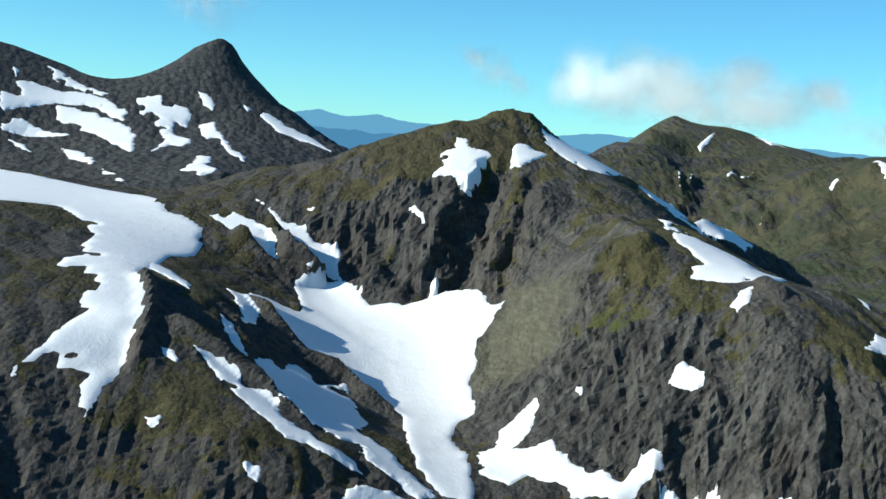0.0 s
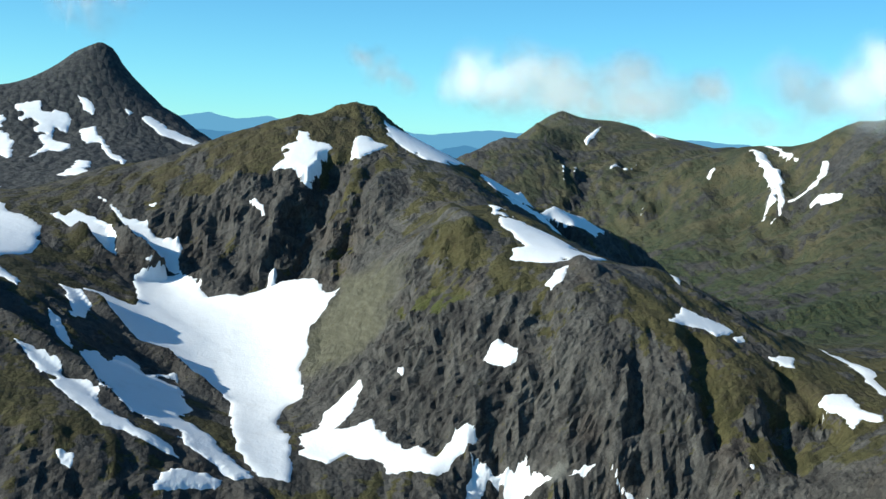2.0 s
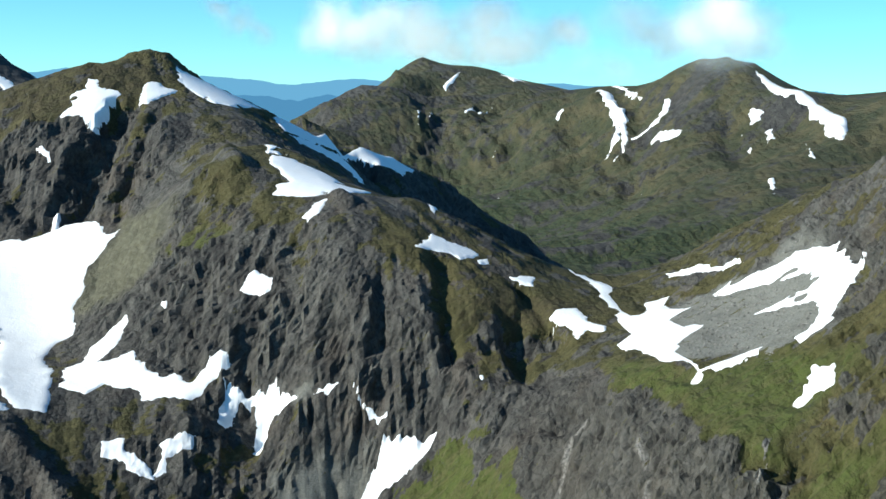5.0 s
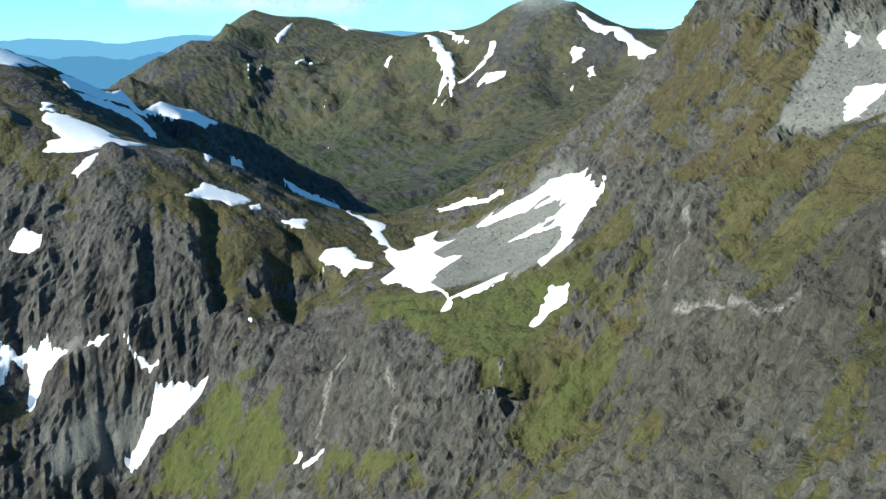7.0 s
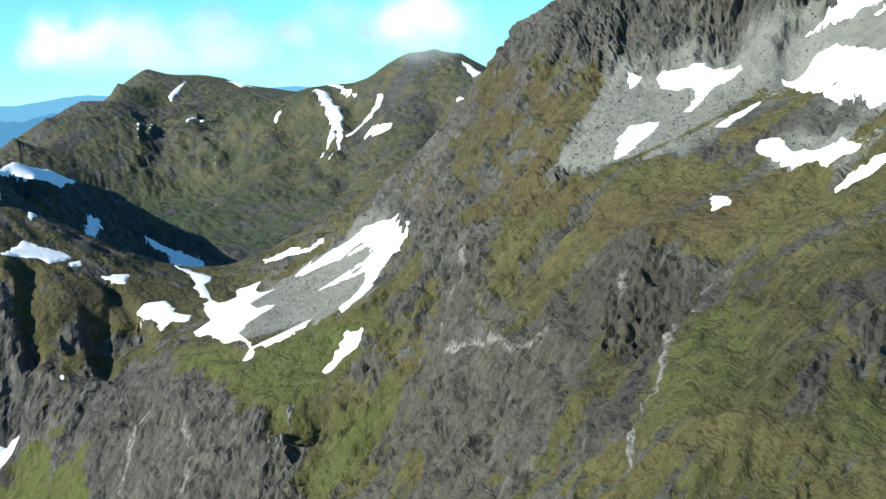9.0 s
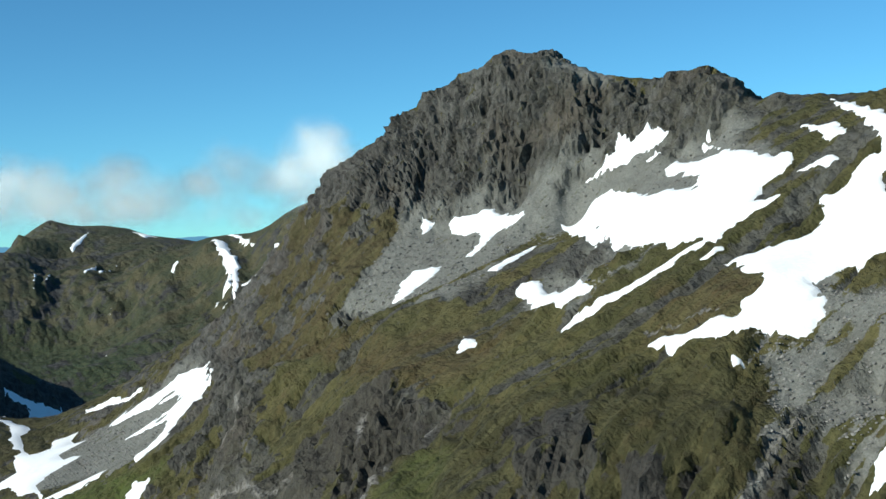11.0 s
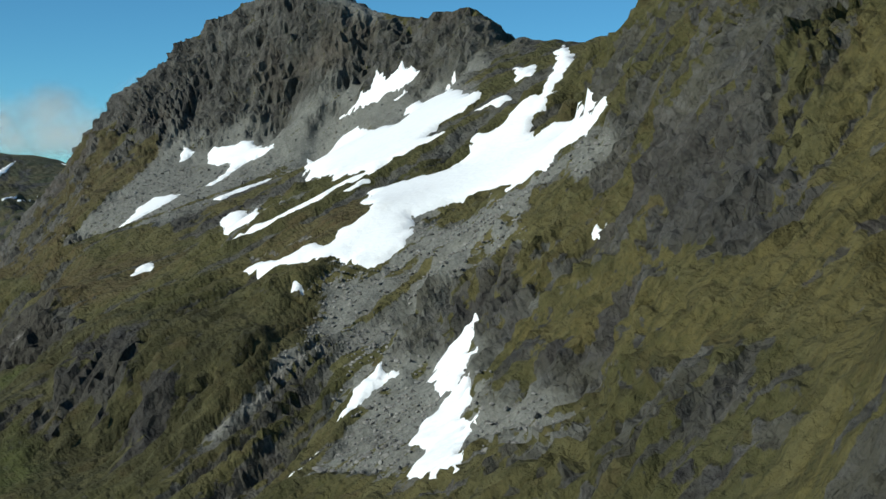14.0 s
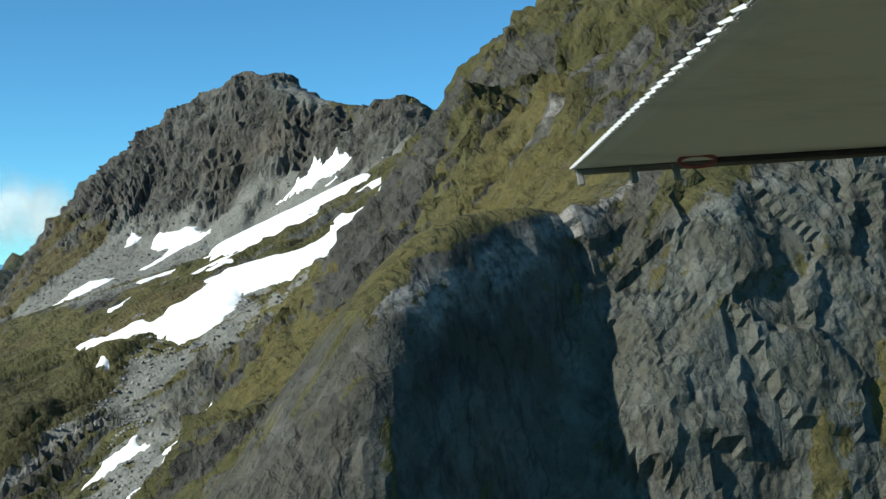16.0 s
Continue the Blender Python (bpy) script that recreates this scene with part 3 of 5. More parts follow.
SNOW_LIES.append(("patch", [522.0, 368.6, 533.4, 374.4, 550.9, 378.1, 538.6, 368.9, 523.4, 361.4]))
# what covers the ground where, in plan: kind, then x, y in metres
ZONES = []
ZONES.append(("fan", [64, 866, 72, 890, 92, 875, 105, 841, 100, 805, 99, 784, 80, 784, 52, 793, 48, 823, 53, 847]))
ZONES.append(("brown", [-132, 1067, -72, 1069, -12, 1085, 54, 1078, 77, 1098, 96, 1070, 75, 1032, 16, 1020, -8, 1011, -65, 1006, -103, 1042]))
ZONES.append(("brown", [169, 734]))
ZONES.append(("green", [101, 793, 117, 782, 137, 764, 130, 756, 108, 779]))
ZONES.append(("rock", [-48, 1000, 0, 1007, 58, 1020, 70, 995, 47, 933, 36, 935, -17, 919, -44, 968]))
ZONES.append(("rock", [101, 774, 149, 736, 147, 686, 93, 694, 48, 749, 52, 787, 80, 778]))
ZONES.append(("green", [256, 609, 266, 600, 271, 580, 280, 559, 272, 522, 210, 608, 228, 610]))
ZONES.append(("grass", [176, 644, 199, 645, 218, 630, 219, 626, 190, 625, 170, 631]))
ZONES.append(("scree", [167, 626, 214, 624, 204, 620, 200, 611, 159, 607]))
ZONES.append(("scree", [394, 671, 451, 607, 440, 550, 411, 506, 377, 529, 354, 546, 359, 634]))
ZONES.append(("green", [332, 585, 357, 521, 393, 510, 402, 461, 372, 451, 355, 440, 345, 448, 346, 465, 338, 499, 320, 529]))
ZONES.append(("green", [358, 411, 370, 423, 391, 414, 388, 402, 372, 399, 364, 391, 353, 399, 353, 409]))
ZONES.append(("green", [284, 498, 293, 501, 299, 473, 313, 449, 319, 431]))
ZONES.append(("pale_rock", [286, 642, 327, 598, 336, 489, 343, 464, 345, 442, 340, 407, 319, 431, 313, 450, 294, 504, 275, 524, 285, 573]))
ZONES.append(("rock", [147, 712, 248, 679, 248, 621, 163, 668, 145, 680]))
ZONES.append(("slab", [391, 420, 405, 372, 405, 338, 375, 283, 361, 355, 382, 384]))
ZONES.append(("brown", [288, 684, 360, 672, 295, 655, 270, 657]))
ZONES.append(("grass", [377, 165, 398, 192, 429, 222, 464, 244, 483, 242, 498, 233, 510, 203, 476, 162, 465, 187, 439, 177, 429, 174, 414, 163, 389, 128]))
ZONES.append(("green", [416, 137, 421, 127, 416, 116, 402, 117, 405, 128]))
ZONES.append(("green", [398, 193, 423, 210, 429, 188, 414, 169, 392, 154, 379, 159]))
ZONES.append(("dark", [385, 219, 405, 251, 429, 260, 441, 253, 423, 215, 398, 195, 377, 167]))
ZONES.append(("slab", [426, 169, 434, 171, 435, 145, 452, 151, 441, 132, 428, 136, 415, 149]))
ZONES.append(("slab", [393, 381, 409, 355, 427, 323, 451, 321, 449, 263, 430, 261, 408, 257, 391, 241, 381, 329]))
ZONES.append(("brown", [495, 605, 511, 562, 503, 462, 477, 432, 466, 350, 485, 321, 501, 291, 472, 260, 440, 274, 452, 370, 440, 451, 466, 604]))
ZONES.append(("scree", [526, 473, 537, 470, 558, 446, 585, 418, 599, 402, 586, 405, 551, 389, 515, 410, 490, 406, 473, 429, 490, 435, 507, 447]))
ZONES.append(("pale_rock", [420, 429, 430, 434, 427, 402, 424, 387, 414, 381, 411, 395]))
ZONES.append(("grass", [429, 138, 441, 132, 445, 124, 421, 95, 412, 106, 420, 122]))
ZONES.append(("rock", [512, 568, 546, 522, 576, 489, 598, 465, 607, 434, 630, 401, 642, 367, 640, 350, 621, 353, 589, 409, 575, 403, 544, 457, 528, 493]))
ZONES.append(("brown", [449, 447, 476, 435, 522, 466, 526, 482, 499, 485, 476, 479, 461, 577]))
ZONES.append(("scree", [473, 421, 520, 459, 532, 475, 547, 448, 587, 406, 609, 380, 602, 289, 579, 246, 563, 276, 572, 394, 529, 387, 495, 389]))
ZONES.append(("scree", [516, 150, 527, 114, 534, 82, 528, 66, 517, 90, 511, 99, 506, 122, 503, 129]))
ZONES.append(("scree", [492, 132, 506, 122, 490, 112, 462, 98, 452, 90, 448, 92, 460, 98]))
ZONES.append(("dark", [517, 354, 548, 400, 550, 335, 520, 253, 528, 325, 507, 315, 494, 343]))
ZONES.append(("brown", [482, 178, 501, 203, 517, 189, 508, 159, 498, 156, 487, 166]))
ZONES.append(("grass", [435, 450, 478, 420, 506, 312, 479, 208, 458, 211, 447, 264, 420, 323]))
ZONES.append(("dark", [431, 132, 443, 127, 445, 125, 457, 104, 452, 97, 441, 94, 432, 100, 431, 126]))
ZONES.append(("dark", [436, 208, 444, 174, 444, 150, 432, 135, 426, 148]))
ZONES.append(("grass", [468, 155, 484, 127, 470, 105, 459, 104, 446, 127, 444, 150]))
ZONES.append(("rock", [494, 96, 497, 86, 503, 72, 501, 51, 494, 44, 485, 44, 495, 64, 487, 71, 483, 80]))
ZONES.append(("pale_rock", [528, 68, 536, 63, 524, 27, 515, -4, 506, -9, 505, 7, 513, 28, 519, 57]))
ZONES.append(("scree", [456, 53, 469, 69, 484, 71, 486, 51, 473, 39, 463, 25]))
ZONES.append(("rock", [498, -3, 500, -15, 497, -22, 494, -22, 495, -9]))
ZONES.append(("rock", [489, -1, 486, -16, 482, -22, 483, -12]))
ZONES.append(("grass", [494, 54, 488, -13, 493, -35, 509, -26, 518, -24, 515, -64, 508, -67, 482, -86, 474, -90, 470, -89, 465, -84, 462, -82, 459, -80, 460, -70, 468, -66, 477, -60, 486, -54, 480, -47, 475, -34]))
ZONES.append(("gravel", [514.4, -69.9, 511.1, -71.9, 503.5, -75.7, 491.3, -83.0, 480.8, -90.4, 479.4, -92.6, 474.7, -96.3, 472.3, -97.5, 469.3, -98.9, 468.5, -99.3, 461.5, -93.9, 463.2, -92.7, 467.1, -93.1, 471.1, -92.3, 475.3, -91.9, 484.3, -86.3, 509.0, -68.8]))
ZONES.append(("dark", [521, 56, 531, 57, 509, -7, 511, -16, 504, -27, 496, -27, 494, -12, 499, 10]))
ZONES.append(("dark", [493, 87, 501, 73, 489, -6, 483, -23, 486, 5, 481, 10, 494, 58]))
ZONES.append(("rock", [498, -39, 505, -42, 479, -80, 491, -49, 488, -46]))
ZONES.append(("rock", [471, -62, 469, -86, 467, -87, 464, -82, 465, -71]))
ZONES.append(("dark", [460, -48, 467, -57, 464, -65, 460, -67, 455, -49]))
ZONES.append(("grass", [529, -86, 534, -85, 528, -92, 518, -92, 522, -90]))
ZONES.append(("darker_ground", [426, 373, 447, 264, 447, 164, 466, 156, 484, 125, 470, 105, 472, 89, 452, 84, 442, 82, 397, 130]))
ZONES.append(("darker_ground", [451, 319, 448, 263, 430, 261, 401, 199, 376, 165, 385, 223, 408, 257, 413, 292, 428, 299]))
ZONES.append(("straw", [494.1, 54.0, 487.8, -12.3, 493.3, -35.6, 508.9, -26.4, 518.5, -22.9, 515.2, -63.3, 509.0, -65.1, 482.4, -86.2, 474.3, -89.8, 469.4, -89.2, 464.9, -85.0, 462.5, -81.5, 459.1, -80.7, 460.1, -70.0, 468.4, -65.8, 476.7, -59.8, 486.1, -54.2, 479.6, -47.0, 475.2, -33.6]))
ZONES.append(("straw", [491.8, -82.0, 510.8, -66.8, 512.4, -52.1, 509.3, -52.2, 511.0, -37.9, 519.1, -30.9, 536.6, -3.7, 534.6, 2.8, 521.7, -13.0, 510.4, -23.6, 478.3, -87.6, 493.7, -7.3, 503.3, 58.6, 486.9, -31.6, 474.6, -91.2]))
ZONES.append(("straw", [528.1, -86.9, 534.0, -85.3, 528.5, -92.5, 517.4, -91.6, 522.1, -89.5]))
ZONES.append(("cliff", [466, -101, 475, -98, 482, -92.6, 492, -85.4, 503, -78.6, 516, -77.5, 540, -72, 560, -90, 600, -140, 440, -240, 440, -140]))
# lines of pale, bare stone, in plan
PALE_LINES = []
PALE_LINES.append([437.9, 427.7, 420.1, 394.0, 413.5, 399.8, 408.8, 394.2])
PALE_LINES.append([404.8, 371.7, 407.4, 351.9, 405.6, 316.2, 411.6, 305.5, 417.5, 302.1])
PALE_LINES.append([318.2, 495.4, 316.3, 473.5, 309.8, 455.4])
PALE_LINES.append([308.7, 551.6, 295.8, 537.3, 286.9, 519.3])
PALE_LINES.append([448.4, 246.0, 435.2, 239.0, 399.5, 192.0, 380.3, 172.9, 372.9, 165.4])
PALE_LINES.append([433.8, 284.2, 430.4, 275.2])
PALE_LINES.append([356.6, 444.9, 348.9, 431.4])
PALE_LINES.append([482.3, 178.4, 489.2, 170.5, 496.1, 163.2])
PALE_LINES.append([447.8, 91.7, 462.4, 97.9, 479.0, 106.3, 490.9, 104.9])
PALE_LINES.append([484.7, -0.1, 476.4, -6.2])
PALE_LINES.append([514.4, -68.1, 493.8, -80.7, 480.2, -90.3, 475.3, -91.4])
PALE_LINES.append([522.1, -31.7, 518.6, -28.2])


class Land:
    """A smooth surface laid through the spot heights."""

    def __init__(self, lists, soft):
        p = np.array([q for rows in lists for q in rows], float)
        self.xy, n = p[:, :2] / 100, len(p)
        d = np.hypot(self.xy[:, None, 0] - self.xy[None, :, 0], self.xy[:, None, 1] - self.xy[None, :, 1])
        m = np.zeros((n + 3, n + 3))
        m[:n, :n] = -d + soft * np.eye(n)
        m[:n, n], m[:n, n + 1:] = 1, self.xy
        m[n:, :n] = m[:n, n:].T
        self.w = np.linalg.solve(m, np.r_[p[:, 2], 0, 0, 0])

    def __call__(self, x, y):
        x, y = np.ravel(x) / 100, np.ravel(y) / 100
        out = np.empty(len(x))
        for i in range(0, len(x), 20000):
            a, b = x[i:i + 20000], y[i:i + 20000]
            d = np.sqrt((a[:, None] - self.xy[:, 0]) ** 2 + (b[:, None] - self.xy[:, 1]) ** 2 + 0.0003)
            out[i:i + 20000] = -d @ self.w[:-3] + self.w[-3] + a * self.w[-2] + b * self.w[-1]
        return out


def steps(*stretches):
    """Grid lines: (from, to, spacing at the start, spacing at the end) after one another."""
    out = []
    for a, b, s0, s1 in stretches:
        v = a
        while v < b - 1e-6:
            out.append(v)
            v += s0 + (s1 - s0) * (v - a) / (b - a)
    return np.array(out + [stretches[-1][1]])


land = Land(LANDFORMS, 0.002)
GX = steps((-2600, -260, 90, 4), (-260, 340, 2.8, 2.0), (340, 450, 1.5, 1.5), (450, 560, 0.8, 0.8), (560, 610, 1.3, 1.6), (610, 760, 1.8, 5), (760, 3200, 6, 90))
GY = steps((-900, -150, 50, 3), (-150, -106, 2.0, 1.2), (-106, -74, 0.35, 0.35), (-74, 60, 0.9, 1.3), (60, 210, 1.4, 1.4), (210, 800, 1.7, 2.0), (800, 1160, 2.1, 2.6), (1160, 4900, 4.5, 30))
NX, NY = len(GX), len(GY)
MX, MY = np.meshgrid(GX, GY)
fx, fy = MX.ravel(), MY.ravel()
# beyond the spot heights the ground levels out
edge = np.clip(np.maximum.reduce([(-1300 - fx) / 600, (fx - 1900) / 600, (-260 - fy) / 300]), 0, 1)
base = land(fx, fy) * (1 - edge) + 230 * edge
base = np.clip(base, 120, 640)
base_grid = base.reshape(NY, NX)
gy_, gx_ = np.gradient(base_grid, GY, GX)
slope = np.hypot(gx_, gy_).ravel()
normal = np.stack([-gx_.ravel(), -gy_.ravel(), np.ones(NX * NY)], 1)
normal /= np.linalg.norm(normal, axis=1)[:, None]

# crags: ribs and ledges stand out of the steep ground, benches stay smoother
far = np.clip((fy - 1100) / 900, 0, 1)
steep = np.clip((slope - 0.3) / 0.75, 0, 1)
size = np.interp(fy, (-150, 0, 120, 350, 700, 1150, 2000), (0.36, 0.42, 0.6, 0.85, 1.0, 1.2, 3.2))
rough = np.maximum(0.3 + 0.7 * steep, 0.9 * far)
qx, qy, qz = fx / size, fy / size, base / size
warp = 9 * fbm(qx, qy, qz, 60, 2, 71)
big = ridged(qx + warp, qy - warp, qz * 0.6, 52, 3, 3, 0.6)
mid = ridged(qx + 0.5 * warp, qy + 0.5 * warp, qz * 0.5, 17, 3, 11, 0.6)
# beds that dip away to the north, and flutes that run down the walls
bed = (0.55 * qy + 0.8 * qz + 0.12 * qx + 0.35 * warp)
beds = ridged(qx * 0.25, qy * 0.2 + 0.1 * qx, bed, 6.5, 2, 31, 0.6)
flutes = ridged(qx + 0.6 * warp, qy, qz * 0.12, 9.0, 2, 41, 0.6)
fine = ridged(fx, fy, base, 4.2, 3, 23, 0.62)
where_beds = np.clip(0.3 + 1.6 * fbm(qx, qy, qz, 120, 2, 55) + 0.4 * np.clip((fx - 260) / 120, -1, 1) - 0.5 * np.clip((fy - 850) / 60, 0, 1), 0, 1)


def even(n):
    return np.clip((n - n.mean()) / n.std(), -2.6, 2.6)


def blocks(x, y, z, seed):
    """Broken rock: every block stands out by an amount of its own."""
    ix, iy, iz = (np.floor(v).astype(np.int64) for v in (x, y, z))
    best, value = np.full(len(x), 1e9), np.zeros(len(x))
    for dx in (-1, 0, 1):
        for dy in (-1, 0, 1):
            for dz in (-1, 0, 1):
                cx, cy, cz = ix + dx, iy + dy, iz + dz
                d = ((cx + 0.5 + 0.45 * lattice(cx, cy, cz, seed) - x) ** 2 + (cy + 0.5 + 0.45 * lattice(cx, cy, cz, seed + 1) - y) ** 2
                     + (cz + 0.5 + 0.45 * lattice(cx, cy, cz, seed + 2) - z) ** 2)
                nearer = d < best
                best = np.where(nearer, d, best)
                value = np.where(nearer, lattice(cx, cy, cz, seed + 3), value)
    return value


broken = np.zeros(len(fx))
some = np.where((fy < 1200) & (fy > -160) & (fx > -320) & (fx < 760) & (steep > 0.05))[0]
bx, by, bz = qx[some] + 0.4 * warp[some], qy[some], bed[some]
broken[some] = 1.0 * blocks(bx / 9, by / 9, bz / 7, 201) + 0.4 * blocks(bx / 4, by / 4, bz / 3, 301)
close = np.interp(fy, (-120, 120), (0.45, 1.0))
fluted = np.clip((fy - 580) / 60, 0, 1) * np.clip((1150 - fy) / 60, 0, 1) * np.clip((370 - fx) / 60, 0, 1) * np.clip((fx + 110) / 50, 0, 1) * steep
where_beds *= 1 - 0.8 * fluted
crag = (1 - 0.45 * fluted) * close * (1 - 0.45 * far) * (1.8 * even(big) + 0.9 * even(mid))
rib_mask = np.clip((fx - 300) / 60, 0, 1) * np.clip((600 - fy) / 60, 0, 1) * np.clip((fy + 66) / 20, 0, 1) * np.clip(0.25 + steep, 0, 1)
push = (0.62 + 0.3 * rib_mask) * size * rough * crag
push += size * steep * (0.9 * where_beds * even(beds) + (0.9 + 0.6 * fluted) * close * (1 - where_beds) * even(flutes) + (1.0 - 0.4 * fluted + 0.6 * rib_mask) * broken)
push += (1 - far) * (0.25 + 0.75 * steep) * 0.45 * size * even(fine)
# runnels: water and stones comb the slopes along the line of fall
def downhill(width, reach, seed):
    total = flat_noise(fx / (width * size), fy / (width * size), seed)
    for way in (-1, 1):
        x, y = fx.copy(), fy.copy()
        for _ in range(11):
            at = np.rint(np.interp(y, GY, np.arange(NY))).astype(int) * NX + np.rint(np.interp(x, GX, np.arange(NX))).astype(int)
            x = x + way * reach * size * normal[at, 0] / (slope[at] * normal[at, 2] + 0.05)
            y = y + way * reach * size * normal[at, 1] / (slope[at] * normal[at, 2] + 0.05)
            total = total + flat_noise(x / (width * size), y / (width * size), seed)
    return even(total)


runnels, bands = downhill(3.4, 3.6, 501), downhill(9.0, 9.0, 511)
push += size * (0.25 + 0.75 * steep) * (0.9 * runnels + 1.3 * bands) * (1 - 0.5 * far)
# crevices between the ribs, broken off here and there
slabs_ = downhill(5.0, 6.0, 521)
broken_off = fbm(fx, fy, base, 26, 2, 531)
crevice = rib_mask * (np.exp(-(bands / 0.17) ** 2) * np.clip(0.6 + 2.5 * broken_off, 0, 1) + np.exp(-((slabs_ - 0.3) / 0.2) ** 2) * np.clip(0.5 - 2.5 * broken_off, 0, 1))
push -= 3.4 * size * crevice
push += 1.5 * size * rib_mask * np.exp(-((bands - 0.45) / 0.2) ** 2)
near_slope = np.clip((330 - fy) / 150, 0, 1) * np.clip((fx - 400) / 60, 0, 1) * np.clip((fy + 66) / 20, 0, 1)
push += size * near_slope * (1.5 * runnels + 1.3 * bands)
# gullies and hollows cut into the walls: along a line, width and depth in metres
GULLIES = [(62, 1012, 34, 925, 15, 19), (92, 1000, 70, 920, 7, 7), (-20, 985, -8, 930, 8, 6), (352, 520, 300, 560, 7, 7), (300, 660, 296, 620, 8, 8),
           (262, 700, 258, 640, 6, 6), (310, 690, 318, 640, 5, 6), (372, 420, 350, 440, 6, 6), (395, 300, 372, 330, 7, 7), (430, 200, 395, 150, 8, 5),
           (533, 8, 539, -18, 9, 11), (500, 20, 462, -30, 4, 3), (507, -40, 470, -75, 3, 2.5), (470, 90, 440, 60, 6, 4), (960, 2700, 900, 2300, 40, 25),
           (180, 740, 178, 690, 8, 6), (225, 680, 222, 640, 7, 6), 
           (980, 3050, 850, 2500, 45, 24), (1080, 3000, 980, 2450, 40, 20), (880, 3500, 790, 2900, 50, 20),
           (760, 4000, 690, 3000, 60, 26), (1220, 2700, 1090, 2250, 40, 18),
           # ribs that stand out between the chutes
           (-104, 968, -62, 948, 12, -21), (-92, 842, 4, 772, 9, -7), (-120, 740, -40, 690, 9, -7), (-150, 800, -130, 700, 8, -8), (-60, 880, -20, 840, 7, -6),
           (20, 640, 60, 600, 8, -6), (140, 900, 150, 830, 8, -6), (200, 830, 215, 760, 8, -6)]
for ax, ay, bx, by, wide, deep in GULLIES:
    ex, ey = bx - ax, by - ay
    k = ((fx - ax) * ex + (fy - ay) * ey) / (ex * ex + ey * ey)
    off = np.hypot(fx - ax - np.clip(k, 0, 1) * ex, fy - ay - np.clip(k, 0, 1) * ey) + 0.35 * wide * even(mid) * 0.5
    push -= deep * np.exp(-(off / wide) ** 2)

# spurs and ravines comb the far range downhill
along, down = 0.35 * fx - 0.94 * fy, -0.94 * fx - 0.35 * fy
combed = np.clip((fy - 1500) / 300, 0, 1) * np.clip((fx - 250) / 200, 0, 1)
push += combed * (9 * (even(ridged(along + 0.25 * down, down * 0.13, base * 0, 210, 3, 77, 0.6)) - 0.3) + 3 * even(ridged(along, down * 0.2, base * 0, 60, 2, 87, 0.6)))


# the far crests are worn smooth
push *= 1 - 0.85 * far * np.clip((base - 390) / 70, 0, 1)


# the dark cliff is one sheer, plainer wall
face = np.clip((fx - 499) / 3, 0, 1) * np.clip((24 - np.hypot((fx - 520) / 1.6, fy + 86)) / 8, 0, 1)
push *= 1 - 0.85 * np.clip((24 - np.hypot((fx - 500) / 1.9, fy + 87)) / 8, 0, 1)
at_ = np.where(face > 0)[0]
push[at_] += face[at_] * (0.85 * blocks(fx[at_] / 6.5 + 0.3 * warp[at_] / 9, fy[at_] / 6.5, base[at_] / 8, 601) + 0.22 * blocks(fx[at_] / 1.9, fy[at_] / 1.9, base[at_] / 2.2, 611))
# the scree fan beside the cirque snow lies smooth
turn_ = radians(70)
fan = np.hypot(((fx - 90) * math.cos(turn_) + (fy - 855) * math.sin(turn_)) / 75, (-(fx - 90) * math.sin(turn_) + (fy - 855) * math.cos(turn_)) / 32)
push *= 1 - 0.8 * np.clip(1.6 - 1.2 * fan, 0, 1)


def inside(poly, x, y):
    """Metres inside (+) or outside (-) an outline."""
    best, odd = np.full(len(x), 1e18), np.zeros(len(x), bool)
    for (ax, ay), (bx, by) in zip(poly, np.roll(poly, -1, 0)):
        ex, ey = bx - ax, by - ay
        k = np.clip(((x - ax) * ex + (y - ay) * ey) / (ex * ex + ey * ey + 1e-9), 0, 1)
        best = np.minimum(best, (x - ax - k * ex) ** 2 + (y - ay - k * ey) ** 2)
        cross = (ay > y) != (by > y)
        odd ^= cross & (x < ex * (y - ay) / (ey if abs(ey) > 1e-9 else 1e-9) + ax)
    return np.where(odd, 1, -1) * np.sqrt(best)


# snow has filled the hollows that it lies in: the ground under it is smoother
buried = np.zeros(len(fx))
for kind, flat in SNOW_LIES:
    poly = np.array(flat, float).reshape(-1, 2)
    soft = 7.0 if poly[0, 1] < 1500 else 25.0
    lo, hi = poly.min(0) - soft, poly.max(0) + soft
    near = np.where((fx > lo[0]) & (fx < hi[0]) & (fy > lo[1]) & (fy < hi[1]))[0]
    buried[near] = np.maximum(buried[near], np.clip(0.5 + inside(poly, fx[near], fy[near]) / soft, 0, 1))
push *= 1 - 0.93 * buried
# turf and scree lie smoother than bare rock
n30, n8 = fbm(fx, fy, base, 34 * 1.0, 4, 91), fbm(fx, fy, base, 9, 3, 97)
zone = {kind: np.zeros(len(fx)) for kind in ("grass", "brown", "green", "scree", "fan", "gravel", "rock", "dark", "slab", "pale_rock", "darker_ground", "straw", "cliff")}
